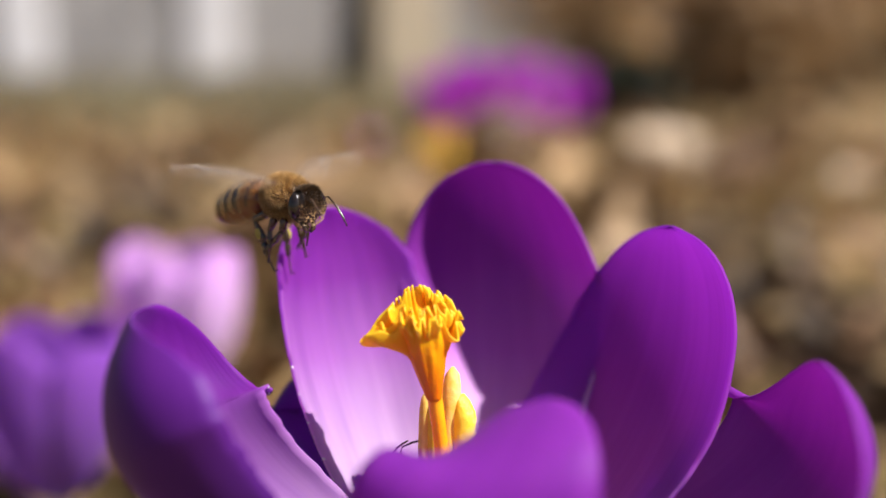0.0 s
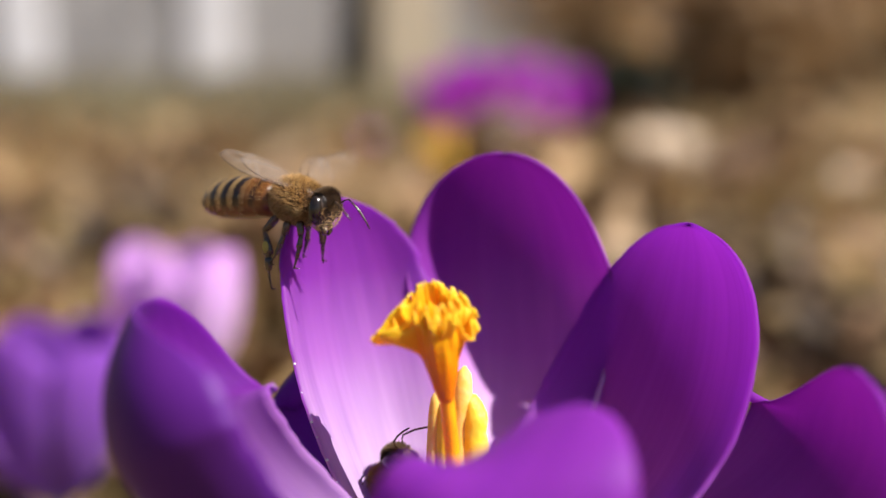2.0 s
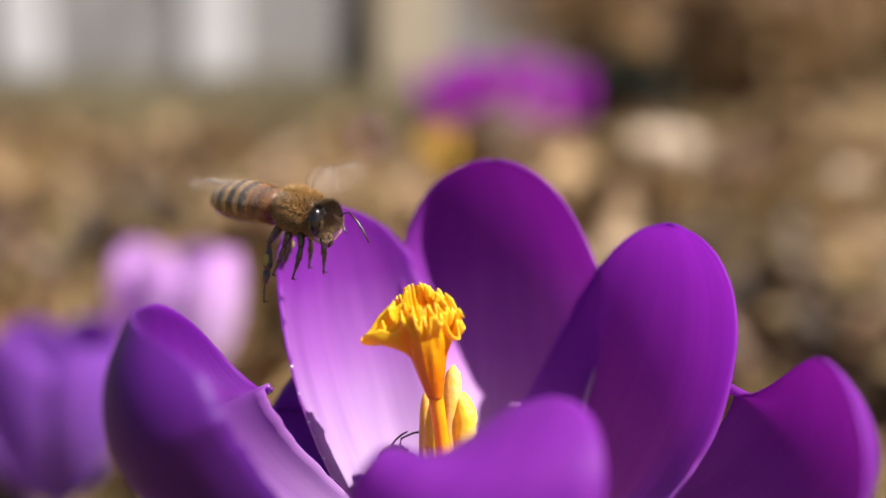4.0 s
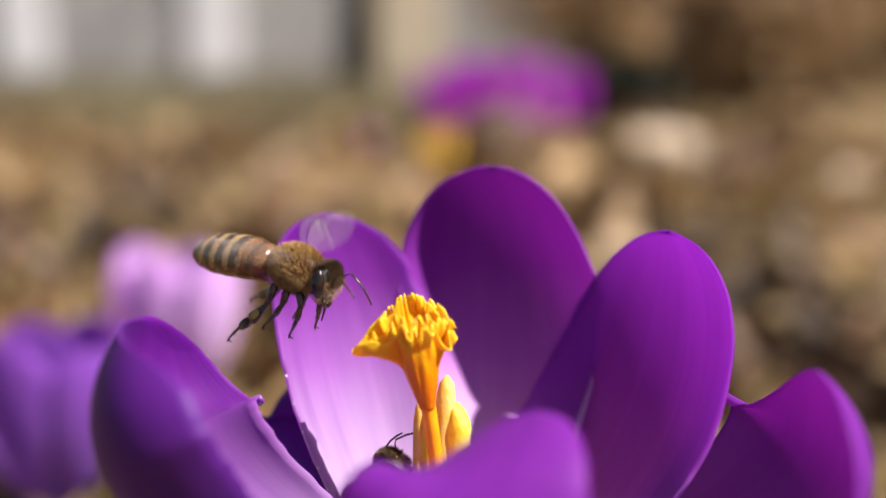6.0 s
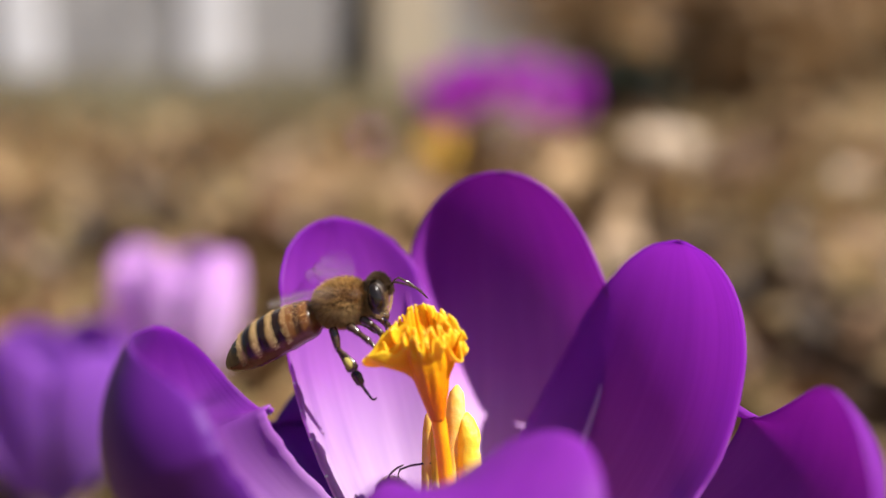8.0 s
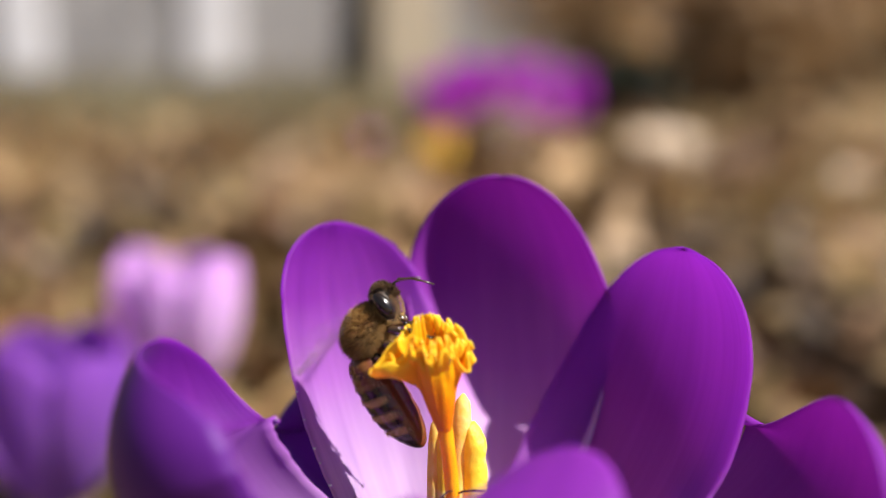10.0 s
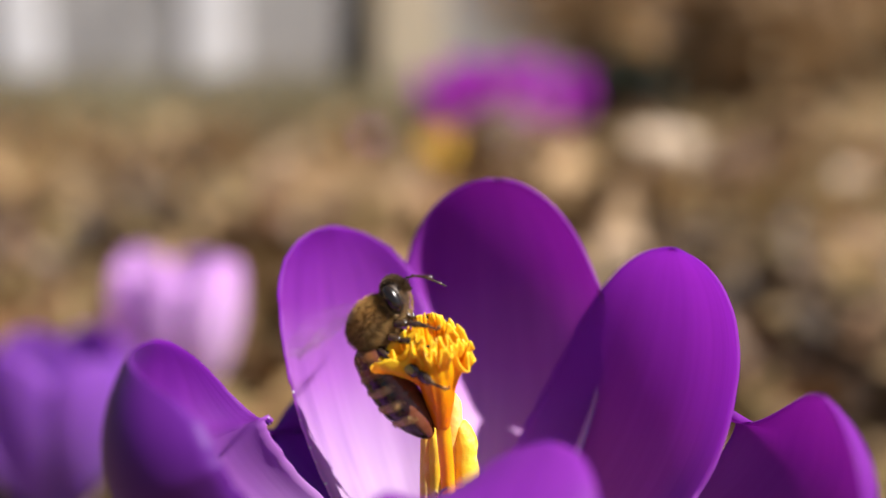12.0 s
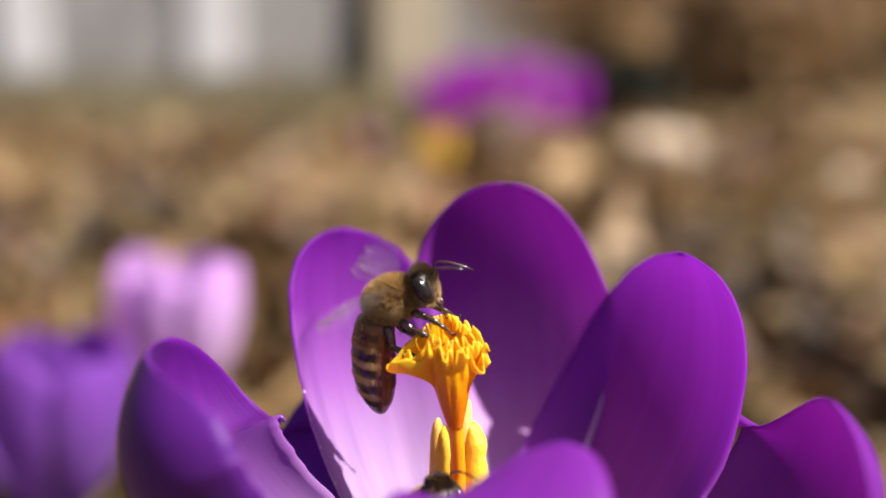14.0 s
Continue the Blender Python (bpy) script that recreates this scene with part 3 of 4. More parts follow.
def stigma(parent):
    """An orange style that widens into frilled trumpet lobes; it nods on its foot."""
    foot = Vector((-0.3, 2.6, 4.0))
    hub = Vector((-1.75, 1.7, 18.8))
    style = part("style", tube([(foot + (hub - foot) * k + Vector((0.35 * math.sin(k * 3.0), 0, 0)) - foot) * MM for k in (0, .2, .4, .6, .8, .95, 1.08)],
                               [0.62 * MM, 0.60 * MM, 0.58 * MM, 0.58 * MM, 0.6 * MM, 0.6 * MM, 0.5 * MM], 14), STYLE, parent, "slender orange style")
    style.location = (foot + Vector((0, 0, THROAT))) * MM
    lean = Vector((-0.15, -0.03, 1.0))

    def near(a, middle, wide):
        return math.exp(-(((a - middle + 180) % 360 - 180) / wide) ** 4)

    def lobe(middle, half, share, lift, teeth, curl):
        """A fan rolled into part of a trumpet; its lip is cut into blunt teeth, and two arms reach out lower down."""
        grid = []
        for i in range(34):
            h = i / 33
            row = []
            for j in range(61):
                v = -1 + j / 30
                a = middle + half * v
                left, right = near(a, 194, 15), near(a, 350, 19)
                lip = max(0, h - 0.74) / 0.26
                arm = max(0, h - 0.42) / 0.58
                arm = arm * arm * (3 - 2 * arm)
                crumple = noise.noise(Vector((a * 0.045 + middle, h * 3.2, share * 9)))
                tooth = math.sin(radians(teeth * a + 17 * middle) + 3.0 * noise.noise(Vector((a * 0.04, middle, 2))))
                r = 0.48 + (2.0 * share - 0.48) * h ** 1.1 * (1.8 - 0.8 * h) + (2.7 * left + 0.9 * right) * share * arm
                r += 0.42 * h ** 2 * crumple + 0.20 * lip * tooth + curl * lip * lip + 0.04 * h * math.sin(radians(teeth * 0.5 * a))
                bite = 0.5 + 0.5 * math.tanh(3 * tooth)
                z = -2.6 + (8.4 + lift + 0.5 * math.sin(radians(a))) * h - 1.15 * lip * bite * (0.5 + 1.2 * abs(crumple)) - (1.9 * left + 0.9 * right) * share * arm - 0.25 * left * lip
                row.append((hub - foot + Vector((r * math.cos(radians(a)), r * math.sin(radians(a)), 0)) + lean * z) * MM)
            grid.append(row)
        return grid

    for middle, half, share, lift, teeth, curl in ((190, 72, 1.0, -0.3, 14, 0.30), (305, 66, 0.94, -0.6, 15, 0.40), (65, 72, 1.0, 0.2, 14, 0.25),
                                                   (245, 62, 0.70, 0.1, 15, 0.30), (350, 58, 0.68, 0.2, 16, 0.30), (120, 70, 0.55, 0.6, 13, 0.15)):
        part("stigma_lobe", sheet(lobe(middle, half, share, lift, teeth, curl)[1:], 0.13 * MM), STIGMA, style, "frilled bright orange stigma lobe")
    return style


def anther(parent, foot, head, wide, slot):
    """Two long pollen sacs side by side with a groove between them, on a short filament. slot: how much shorter one sac is."""
    a, b = Vector(foot), Vector(head)
    d = (b - a).normalized()
    side = Vector((0, 1, 0)).cross(d).normalized()
    bm = bmesh.new()
    for sgn, top_cut, thick in ((-1, 1.0, 0.30), (1, slot, 0.34)):
        pts, rad = [], []
        for i in range(23):
            k = i / 22
            wob = noise.noise(Vector((k * 9, sgn * 3, wide)))
            pts.append((a + (b - a) * k * top_cut + side * sgn * wide * 0.22 * (1 - 0.35 * k ** 3) + Vector((0.10 * wob, -0.15 * (1 + sgn) + 0.06 * math.sin(k * 13), 0))) * MM)
            swell = (max(0.0, 1 - (2 * k - 1) ** 6)) ** 0.5 * (1 - 0.25 * k * k)
            rad.append(wide * thick * MM * swell * (1 + 0.10 * wob) + 0.00012)
        had = len(bm.faces)
        tube(pts, rad, 14, True, bm)
        for f in list(bm.faces)[had:]:
            f.material_index = 0 if sgn < 0 else 1
    ob = part("anther", bm, (ANTHER_PALE, ANTHER), parent, "pollen-dusted yellow anther")
    ob.location = (0, 0, THROAT * MM)
    fil = part("filament", tube([(0.6 * MM, 2 * MM, 1 * MM), a * MM, (a + (b - a) * 0.3) * MM], 0.6 * MM, 8), ANTHER, parent)
    fil.location = (0, 0, THROAT * MM)
    return ob


style_part = stigma(main_crocus)
anther(main_crocus, (0.5, 3.0, 5.0), (0.55, 4.6, 18.4), 3.0, 0.84)
anther(main_crocus, (-1.5, 3.5, 5.0), (-1.75, 4.6, 16.3), 2.0, 0.95)
anther(main_crocus, (0.2, 5.6, 7.0), (0.3, 6.4, 15.5), 2.2, 0.92)


# ---- bees ----
BM = 1.10 * MM
def fur(count, place, length, thin, seed, lean):
    """Fine hairs as slender spikes. place(u, v) gives a point and its normal."""
    rnd = random.Random(seed)
    verts, faces = [], []
    for _ in range(count):
        p, n = place(rnd)
        d = (n + Vector(lean) + Vector((rnd.gauss(0, .3), rnd.gauss(0, .3), rnd.gauss(0, .3)))).normalized()
        x = d.orthogonal().normalized() * thin
        y = d.cross(x)
        tip = p + d * length * rnd.uniform(0.6, 1.2)
        b = len(verts)
        verts += [p + x, p - x * 0.5 + y * 0.87, p - x * 0.5 - y * 0.87, tip]
        faces += [(b, b + 1, b + 3), (b + 1, b + 2, b + 3), (b + 2, b, b + 3)]
    return [v * BM for v in verts], faces


def on_ball(scale, centre, keep):
    def place(rnd):
        while True:
            n = Vector((rnd.gauss(0, 1), rnd.gauss(0, 1), rnd.gauss(0, 1))).normalized()
            if keep(n):
                p = Vector((n.x * scale[0], n.y * scale[1], n.z * scale[2]))
                nn = Vector((n.x / scale[0], n.y / scale[1], n.z / scale[2])).normalized()
                return p + Vector(centre), nn
    return place


def abdomen_radius(k):
    """Half height of the abdomen at k from its waist (0) to its tip (1)."""
    r = 1.84 * (math.sin(math.pi * min(1.0, 0.19 + 0.57 * k ** 0.8)) ** 0.75)
    if k > 0.62:
        r *= math.sqrt(max(0.0, 1 - ((k - 0.62) / 0.385) ** 2))
    if k < 0.08:
        r *= 0.60 + 0.40 * k / 0.08
    step = (k * 5.6) % 1.0
    return r * (0.975 + 0.035 * step)


def abdomen_point(k, a, bend=0.10):
    r = abdomen_radius(k)
    x = -8.3 * k
    z = -0.4 - bend * 8.3 * k * k * 1.6 + r * math.sin(a) * 0.92
    return Vector((x, r * math.cos(a) * 1.02, z))


def hairs_on(bm, path, radii, count, length, seed, slot):
    """Short bristles along a limb."""
    rnd = random.Random(seed)
    for _ in range(count):
        i = rnd.randrange(0, len(path) - 1)
        k, a = rnd.random(), rnd.uniform(0, 6.28)
        d = (path[i + 1] - path[i]).normalized()
        x = d.orthogonal().normalized()
        n = x * math.cos(a) + d.cross(x) * math.sin(a)
        r = [max(q) if isinstance(q, tuple) else q for q in (radii[i], radii[i + 1])]
        p = path[i].lerp(path[i + 1], k) + n * (r[0] * (1 - k) + r[1] * k) * 0.7
        e = d.cross(n) * 0.016 * BM
        f = bm.faces.new([bm.verts.new(q) for q in (p + e, p - e, p + (n + d * 0.8) * length * rnd.uniform(0.6, 1.1) * BM)])
        f.material_index = slot


def leg(kind, s, hip, top):
    """A leg straight down from its hip: thigh, then shin and foot hinged at the knee. The hind shin is a flat pollen basket."""
    hind = kind == "hind_leg"
    thigh = 1.6 if hind else 1.05
    if hind:
        foot = ((0, .24), (.35, .25), (1.0, .36), (1.9, .52), (2.55, .56), (2.75, .38), (2.85, .24), (3.0, .40), (3.5, .46), (4.2, .36), (4.4, .14), (5.0, .11), (5.3, .13), (5.7, .10), (6.2, .09))
        flat = 0.55
    else:
        foot = ((0, .20), (.3, .22), (1.0, .26), (1.55, .28), (1.7, .16), (1.85, .19), (2.6, .17), (2.75, .10), (3.1, .12), (3.2, .08), (3.6, .10), (3.9, .07))
        flat = 0.85
    foot = [(z * (0.72 if hind else 0.62), r) for z, r in foot]
    up = [(0.0, .26), (.25, .34), (thigh * .5, .36 if hind else .30), (thigh * .85, .27), (thigh, .22)]
    pt = [Vector((0.05 * math.sin(2 * z), 0, -z)) * BM for z, _ in up]
    rad = [r * 0.95 * BM for _, r in up]
    bm = tube(pt, rad, 12)
    hairs_on(bm, pt, rad, 90, 0.30, 21, 1)
    lg = part(kind, bm, (LEG, FUR_DARK), top, "jointed dark brown leg")
    lg.location = Vector((hip[0], hip[1] * s, hip[2])) * BM
    pt = [Vector((0.10 * math.sin(1.3 * z), 0, -z)) * BM for z, _ in foot]
    rad = [(r * 0.95 * BM, r * flat * BM) for _, r in foot]
    bm = tube(pt, rad, 12)
    hairs_on(bm, pt, rad, 150 if hind else 90, 0.30 if hind else 0.22, 22, 1)
    # two claws
    end = pt[-1]
    for q in (-1, 1):
        tube([end, end + Vector((0.16, 0.16 * q, -0.10)) * BM, end + Vector((0.34, 0.22 * q, -0.02)) * BM], [0.07 * BM, 0.05 * BM, 0.015 * BM], 6, True, bm)
    if hind:
        had = len(bm.faces)
        ball((0.34 * BM, 0.26 * BM, 0.52 * BM), (0.10 * BM, 0.16 * s * BM, -1.35 * BM), 14, 10, bm)
        for f in list(bm.faces)[had:]:
            f.material_index = 2
    shin = part("shin", bm, (LEG, FUR_DARK, POLLEN) if hind else (LEG, FUR_DARK), lg, "flat shin with an olive pollen load" if hind else "")
    shin.location = pt[0] + Vector((0.05 * math.sin(2 * thigh), 0, -thigh)) * BM


def bee(name, m, label):
    top = thing(name, m, label, "bee", "bees at the crocus")
    part("thorax", ball((2.1 * BM, 1.62 * BM, 1.62 * BM)), CHITIN, top, "dark thorax under golden fur")
    v, f = fur(14000, on_ball((2.1, 1.62, 1.62), (0, 0, 0), lambda n: abs(n.x) < 0.93), 0.46, 0.013, 1, (-0.25, 0, 0.05))
    mesh_part("thorax_fur", v, f, FUR, top, "golden-brown fur")
    v, f = fur(3800, on_ball((2.15, 1.67, 1.67), (0, 0, 0), lambda n: n.z < -0.05 and abs(n.x) < 0.85), 0.40, 0.013, 8, (0, 0, -0.1))
    mesh_part("breast_fur", v, f, FUR_PALE, top, "paler grey-gold fur")
    HB = 0.88 * BM
    # head: a flattened wedge with large side eyes
    hd = part("head", ball((0.9 * HB, 1.6 * HB, 1.55 * HB), (0.55 * HB, 0, -0.2 * HB)), CHITIN, top, "dark furry face")
    hd.location = (2.25 * BM, 0, 0.1 * BM)
    v, f = fur(1500, on_ball((0.9, 1.58, 1.53), (0.55, 0, -0.2), lambda n: abs(n.y) < 0.74 and n.z < 0.35), 0.20, 0.015, 2, (0.1, 0, 0.15))
    mesh_part("face_fur", v, f, FUR_PALE, hd, "pale fur on the face")
    v, f = fur(2600, on_ball((0.9, 1.58, 1.53), (0.55, 0, -0.2), lambda n: abs(n.y) < 0.48 and n.z > 0.1), 0.38, 0.019, 5, (0.1, 0, 0.2))
    mesh_part("crown_fur", v, f, FUR_DARK, hd, "dark brown fur on the crown")
    for s in (-1, 1):
        part("eye", ball((0.60 * HB, 0.54 * HB, 1.12 * HB), (0.60 * HB, 1.30 * s * HB, 0.02 * HB), turn=Euler((0.18 * s, -0.15, -0.25 * s)).to_matrix().to_4x4()), EYE_BLACK, hd, "large glossy black compound eye")
        part("antenna", tube([Vector(p) * HB for p in ((1.35, 0.35 * s, 0.2), (1.95, 0.7 * s, 0.95), (2.25, 0.9 * s, 1.08), (3.1, 1.15 * s, 0.72 - 0.2 * s), (3.95, 1.35 * s, 0.15 - 0.45 * s), (4.5, 1.4 * s, -0.3 - 0.6 * s))],
                             [0.08 * HB, 0.065 * HB, 0.09 * HB, 0.095 * HB, 0.095 * HB, 0.06 * HB], 8), LEG, hd, "jointed dark antenna")
        part("mandible", tube([Vector(p) * HB for p in ((0.9, 0.55 * s, -1.5), (1.15, 0.4 * s, -2.0), (1.2, 0.12 * s, -2.3))], [0.24 * HB, 0.22 * HB, 0.1 * HB], 8), LEG, hd)
    part("proboscis", tube([Vector(p) * HB for p in ((0.9, 0, -1.7), (1.05, 0, -2.6), (1.0, 0, -3.6))], [0.18 * HB, 0.12 * HB, 0.06 * HB], 8), LEG, hd, "slender brown tongue")
    # abdomen
    bm = bmesh.new()
    lay = bm.loops.layers.uv.new("UVMap")
    n, mm = 57, 28
    vs = [[bm.verts.new(abdomen_point(i / (n - 1), 2 * math.pi * j / mm) * BM) for j in range(mm)] for i in range(n)]
    for i in range(n - 1):
        for j in range(mm):
            ids = [(i, j), (i + 1, j), (i + 1, j + 1), (i, j + 1)]
            fc = bm.faces.new([vs[a][b % mm] for a, b in ids])
            for l, (a, b) in zip(fc.loops, ids):
                ang = 2 * math.pi * b / mm
                l[lay].uv = (0.5 - 0.5 * math.sin(ang), a / (n - 1))
    ab = part("abdomen", bm, ABDOMEN, top, "amber and dark brown banded abdomen")
    ab.location = (-1.75 * BM, 0, -0.1 * BM)
    for band in (0.27, 0.40, 0.57, 0.74):
        def place(rnd, band=band):
            k, a = band + rnd.uniform(-0.005, 0.045), rnd.uniform(-0.55, math.pi + 0.55)
            p = abdomen_point(k, a)
            return p, Vector((-0.1, math.cos(a), math.sin(a)))
        v, f = fur(380, place, 0.24, 0.011, 11, (-1.6, 0, 0))
        mesh_part("hair_band", v, f, FUR_PALE, ab, "band of short cream hair")

    def place(rnd):
        k, a = rnd.uniform(0.02, 0.24), rnd.uniform(0.1, math.pi - 0.1)
        return abdomen_point(k, a), Vector((-0.1, math.cos(a), math.sin(a)))
    v, f = fur(420, place, 0.26, 0.014, 12, (-1.6, 0, 0))
    mesh_part("waist_fur", v, f, FUR, ab)
    # wings, hinged on the thorax, at rest laid back
    for s in (-1, 1):
        for kind, length, wide, off in (("forewing", 8.0, 1.6, 0.0), ("hindwing", 5.8, 1.1, -0.9)):
            grid = []
            for i in range(22):
                k = i / 21
                w = wide * (0.14 + 0.86 * math.sin(math.pi * min(1, 0.04 + k * 0.86)) ** 0.8) if k < 0.9 else wide * 0.62 * math.sqrt(max(0.02, 1 - ((k - 0.9) / 0.1) ** 2))
                row = []
                for j in range(9):
                    q = -1 + j / 4
                    row.append(Vector((-length * k, s * (0.2 + 0.10 * length * k) + s * q * w + s * off * k, 0.12 * math.sin(6 * q + 4 * k) * k)) * BM)
                grid.append(row)
            wg = part(kind, sheet(grid, 0.03 * BM), WING, top, "clear veined wing")
            wg.location = (0.3 * BM if kind == "forewing" else -0.5 * BM, 1.1 * s * BM, 1.35 * BM)
            lead = [r[0] if s > 0 else r[-1] for r in grid]
            part("wing_vein", tube(lead, [0.03 * BM] * 21 + [0.015 * BM], 6), LEG, wg)
    for s in (-1, 1):
        for kind, hip in (("front_leg", (1.2, 0.9, -1.3)), ("middle_leg", (0.2, 1.1, -1.5)), ("hind_leg", (-1.0, 1.0, -1.4))):
            leg(kind, s, hip, top)
    return top


honeybee = bee("honeybee", BEE_ROWS[0][1], "golden-brown striped honeybee hovering over the crocus")
second_bee = copy_thing(honeybee, SECOND_BEE_ROWS[0][1])
tagged(second_bee, "dark honeybee deep inside the crocus cup beside the anthers")

# ---- ground ----
rnd = random.Random(23)


def ground_height(x, y):
    far = min(1.0, math.hypot(x, y) / 0.6)
    bank = max(0.0, min(1.0, (y - 1.35) / 2.6)) * max(0.0, min(1.0, (x - 0.10 * y) / 0.7))
    return 0.42 * bank * bank * (3 - 2 * bank) + far * (0.012 * noise.noise(Vector((x * 2.2, y * 2.2, 0.3))) + 0.006 * noise.noise(Vector((x * 9, y * 9, 2.3)))) - 0.002


def ground_sheet():
    xs = sorted({round(s * v, 4) for s in (-1, 1) for v in list(np.linspace(0, 3, 80)) + [3.5, 4, 5, 7, 10, 15, 25, 50, 100, 250, 600]})
    ys = sorted({round(v, 4) for v in list(np.linspace(-1.5, 5, 150)) + [-600, -250, -100, -40, -15, -6, -3, 5.5, 6.5, 8, 11, 16, 25, 50, 100, 250, 600]})
    verts = [(x, y, ground_height(x, y) if abs(x) < 6 and abs(y) < 8 else 0) for y in ys for x in xs]
    n = len(xs)
    faces = [(j * n + i, j * n + i + 1, (j + 1) * n + i + 1, (j + 1) * n + i) for j in range(len(ys) - 1) for i in range(n - 1)]
    ob = mesh_part("ground", verts, faces, GROUND, smooth=True)
    return tagged(ob, "brown early-spring lawn of soil and thatch", "ground", kind="structure")


ground_sheet()


def litter():
    verts, faces = [], []
    for _ in range(4300):
        y = 0.16 + 4.2 * rnd.random() ** 1.7
        x = rnd.uniform(-1, 1) * (0.12 + 0.62 * y)
        if abs(x - 0.0007) < 0.012 and abs(y - 0.0813) < 0.012:
            continue
        if x > 0.07 and y < 0.6 and rnd.random() < 0.75:
            continue
        L = (0.010 + 0.045 * rnd.random() ** 2.2) * (1 + 0.25 * y) * min(1.0, 0.3 + y) * (1.0 if y < 1.0 else 0.55)
        W = L * rnd.uniform(0.25, 0.5)
        m = Matrix.Translation((x, y, ground_height(x, y) + rnd.uniform(0.001, 0.008))) @ Euler((rnd.gauss(0, .35), rnd.gauss(0, .35), rnd.uniform(0, 6.28))).to_matrix().to_4x4()
        curl = rnd.uniform(-0.5, 0.9)
        b = len(verts)
        for i in range(5):
            k = i / 4
            w = W * math.sin(math.pi * (0.06 + 0.88 * k)) ** 0.8
            for q in (-1, 0, 1):
                verts.append(m @ Vector(((k * 2 - 1) * L, q * w, curl * L * ((k * 2 - 1) ** 2 * 0.5 + 0.3 * abs(q)))))
        for i in range(4):
            for j in range(2):
                faces.append((b + i * 3 + j, b + i * 3 + j + 1, b + i * 3 + 4 + j, b + i * 3 + 3 + j))
    return tagged(mesh_part("leaf_litter", verts, faces, DRY_LEAF), "scattered curled dry brown leaves on the lawn", "leaves", kind="stuff")


def dark_leaves(cx, cy, rx, ry, count, seed):
    """A drift of dark brown leaves pressed on the soil."""
    q = random.Random(seed)
    verts, faces = [], []
    for _ in range(count):
        x, y = q.gauss(cx, rx), q.gauss(cy, ry)
        if y < 0.13:
            continue
        L = q.uniform(0.006, 0.02)
        m = Matrix.Translation((x, y, ground_height(x, y) + q.uniform(0.003, 0.012))) @ Euler((q.gauss(0, .3), q.gauss(0, .3), q.uniform(0, 6.28))).to_matrix().to_4x4()
        b = len(verts)
        for k, w in ((-1, .05), (-.5, .36), (.1, .45), (.6, .3), (1, .04)):
            for side in (-1, 0, 1):
                verts.append(m @ Vector((k * L, side * w * L, L * (0.25 * k * k + 0.15 * abs(side)))))
        for i in range(4):
            for j in range(2):
                faces.append((b + i * 3 + j, b + i * 3 + j + 1, b + i * 3 + 4 + j, b + i * 3 + 3 + j))
    return tagged(mesh_part("rotted_leaves", verts, faces, DARK_LEAF), "drift of dark brown leaves on the soil", "leaves", kind="stuff")


def dry_grass():
    verts, faces = [], []
    for _ in range(9000):
        y = 0.14 + 3.8 * rnd.random() ** 1.6
        x = rnd.uniform(-1, 1) * (0.12 + 0.62 * y)
        if math.hypot(x, y - 0.08) < 0.05 or (x > 0.07 and y < 0.6 and rnd.random() < 0.7):
            continue
        d = Vector((rnd.gauss(0, 1), rnd.gauss(0, 1), rnd.uniform(0.02, 0.8))).normalized()
        L = rnd.uniform(0.015, 0.05) * (1 + 0.3 * y)
        s = Vector((-d.y, d.x, 0)).normalized() * rnd.uniform(0.0006, 0.0018) * (1 + y)
        p = Vector((x, y, ground_height(x, y) + 0.001))
        q = p + d * L * 0.6
        e = p + d * L - Vector((0, 0, L * rnd.uniform(0.1, 0.4)))
        e.z = max(e.z, p.z)
        b = len(verts)
        verts += [p - s, p + s, q + s * .8, q - s * .8, e]
        faces += [(b, b + 1, b + 2, b + 3), (b + 3, b + 2, b + 4)]
    return tagged(mesh_part("dry_grass", verts, faces, STRAW), "matted straw-coloured and greenish winter grass", "grass", kind="stuff")


def wall_grass():
    """Dull grey-green winter grass along the foot of the wall."""
    q = random.Random(77)
    verts, faces = [], []
    for _ in range(9000):
        y = q.uniform(1.35, 3.4)
        x = q.uniform(-0.5, 0.5) * y - 0.14 * y
        if x > 0.10 or q.random() > (y - 1.2) / 1.2:
            continue
        L = q.uniform(0.03, 0.11)
        d = Vector((q.gauss(0, .6), q.gauss(0, .6), 1)).normalized()
        w = Vector((q.uniform(-1, 1), q.uniform(-0.6, 0.6), 0)).normalized() * q.uniform(0.0015, 0.003)
        p = Vector((x, y, ground_height(x, y)))
        b = len(verts)
        verts += [p - w, p + w, p + d * L * 0.6 + w * 0.7, p + d * L * 0.6 - w * 0.7, p + d * L + Vector((d.x, d.y, -0.3)) * L * 0.3]
        faces += [(b, b + 1, b + 2, b + 3), (b + 3, b + 2, b + 4)]
    return tagged(mesh_part("rough_grass", verts, faces, DULL_GRASS), "dull grey-green winter grass along the wall", "grass", kind="stuff")


litter()
dry_grass()
wall_grass()
dark_leaves(0.12, 0.36, 0.04, 0.09, 110, 31)
dark_leaves(-0.21, 0.55, 0.035, 0.07, 200, 32)
dark_leaves(-0.14, 1.25, 0.12, 0.12, 160, 33)


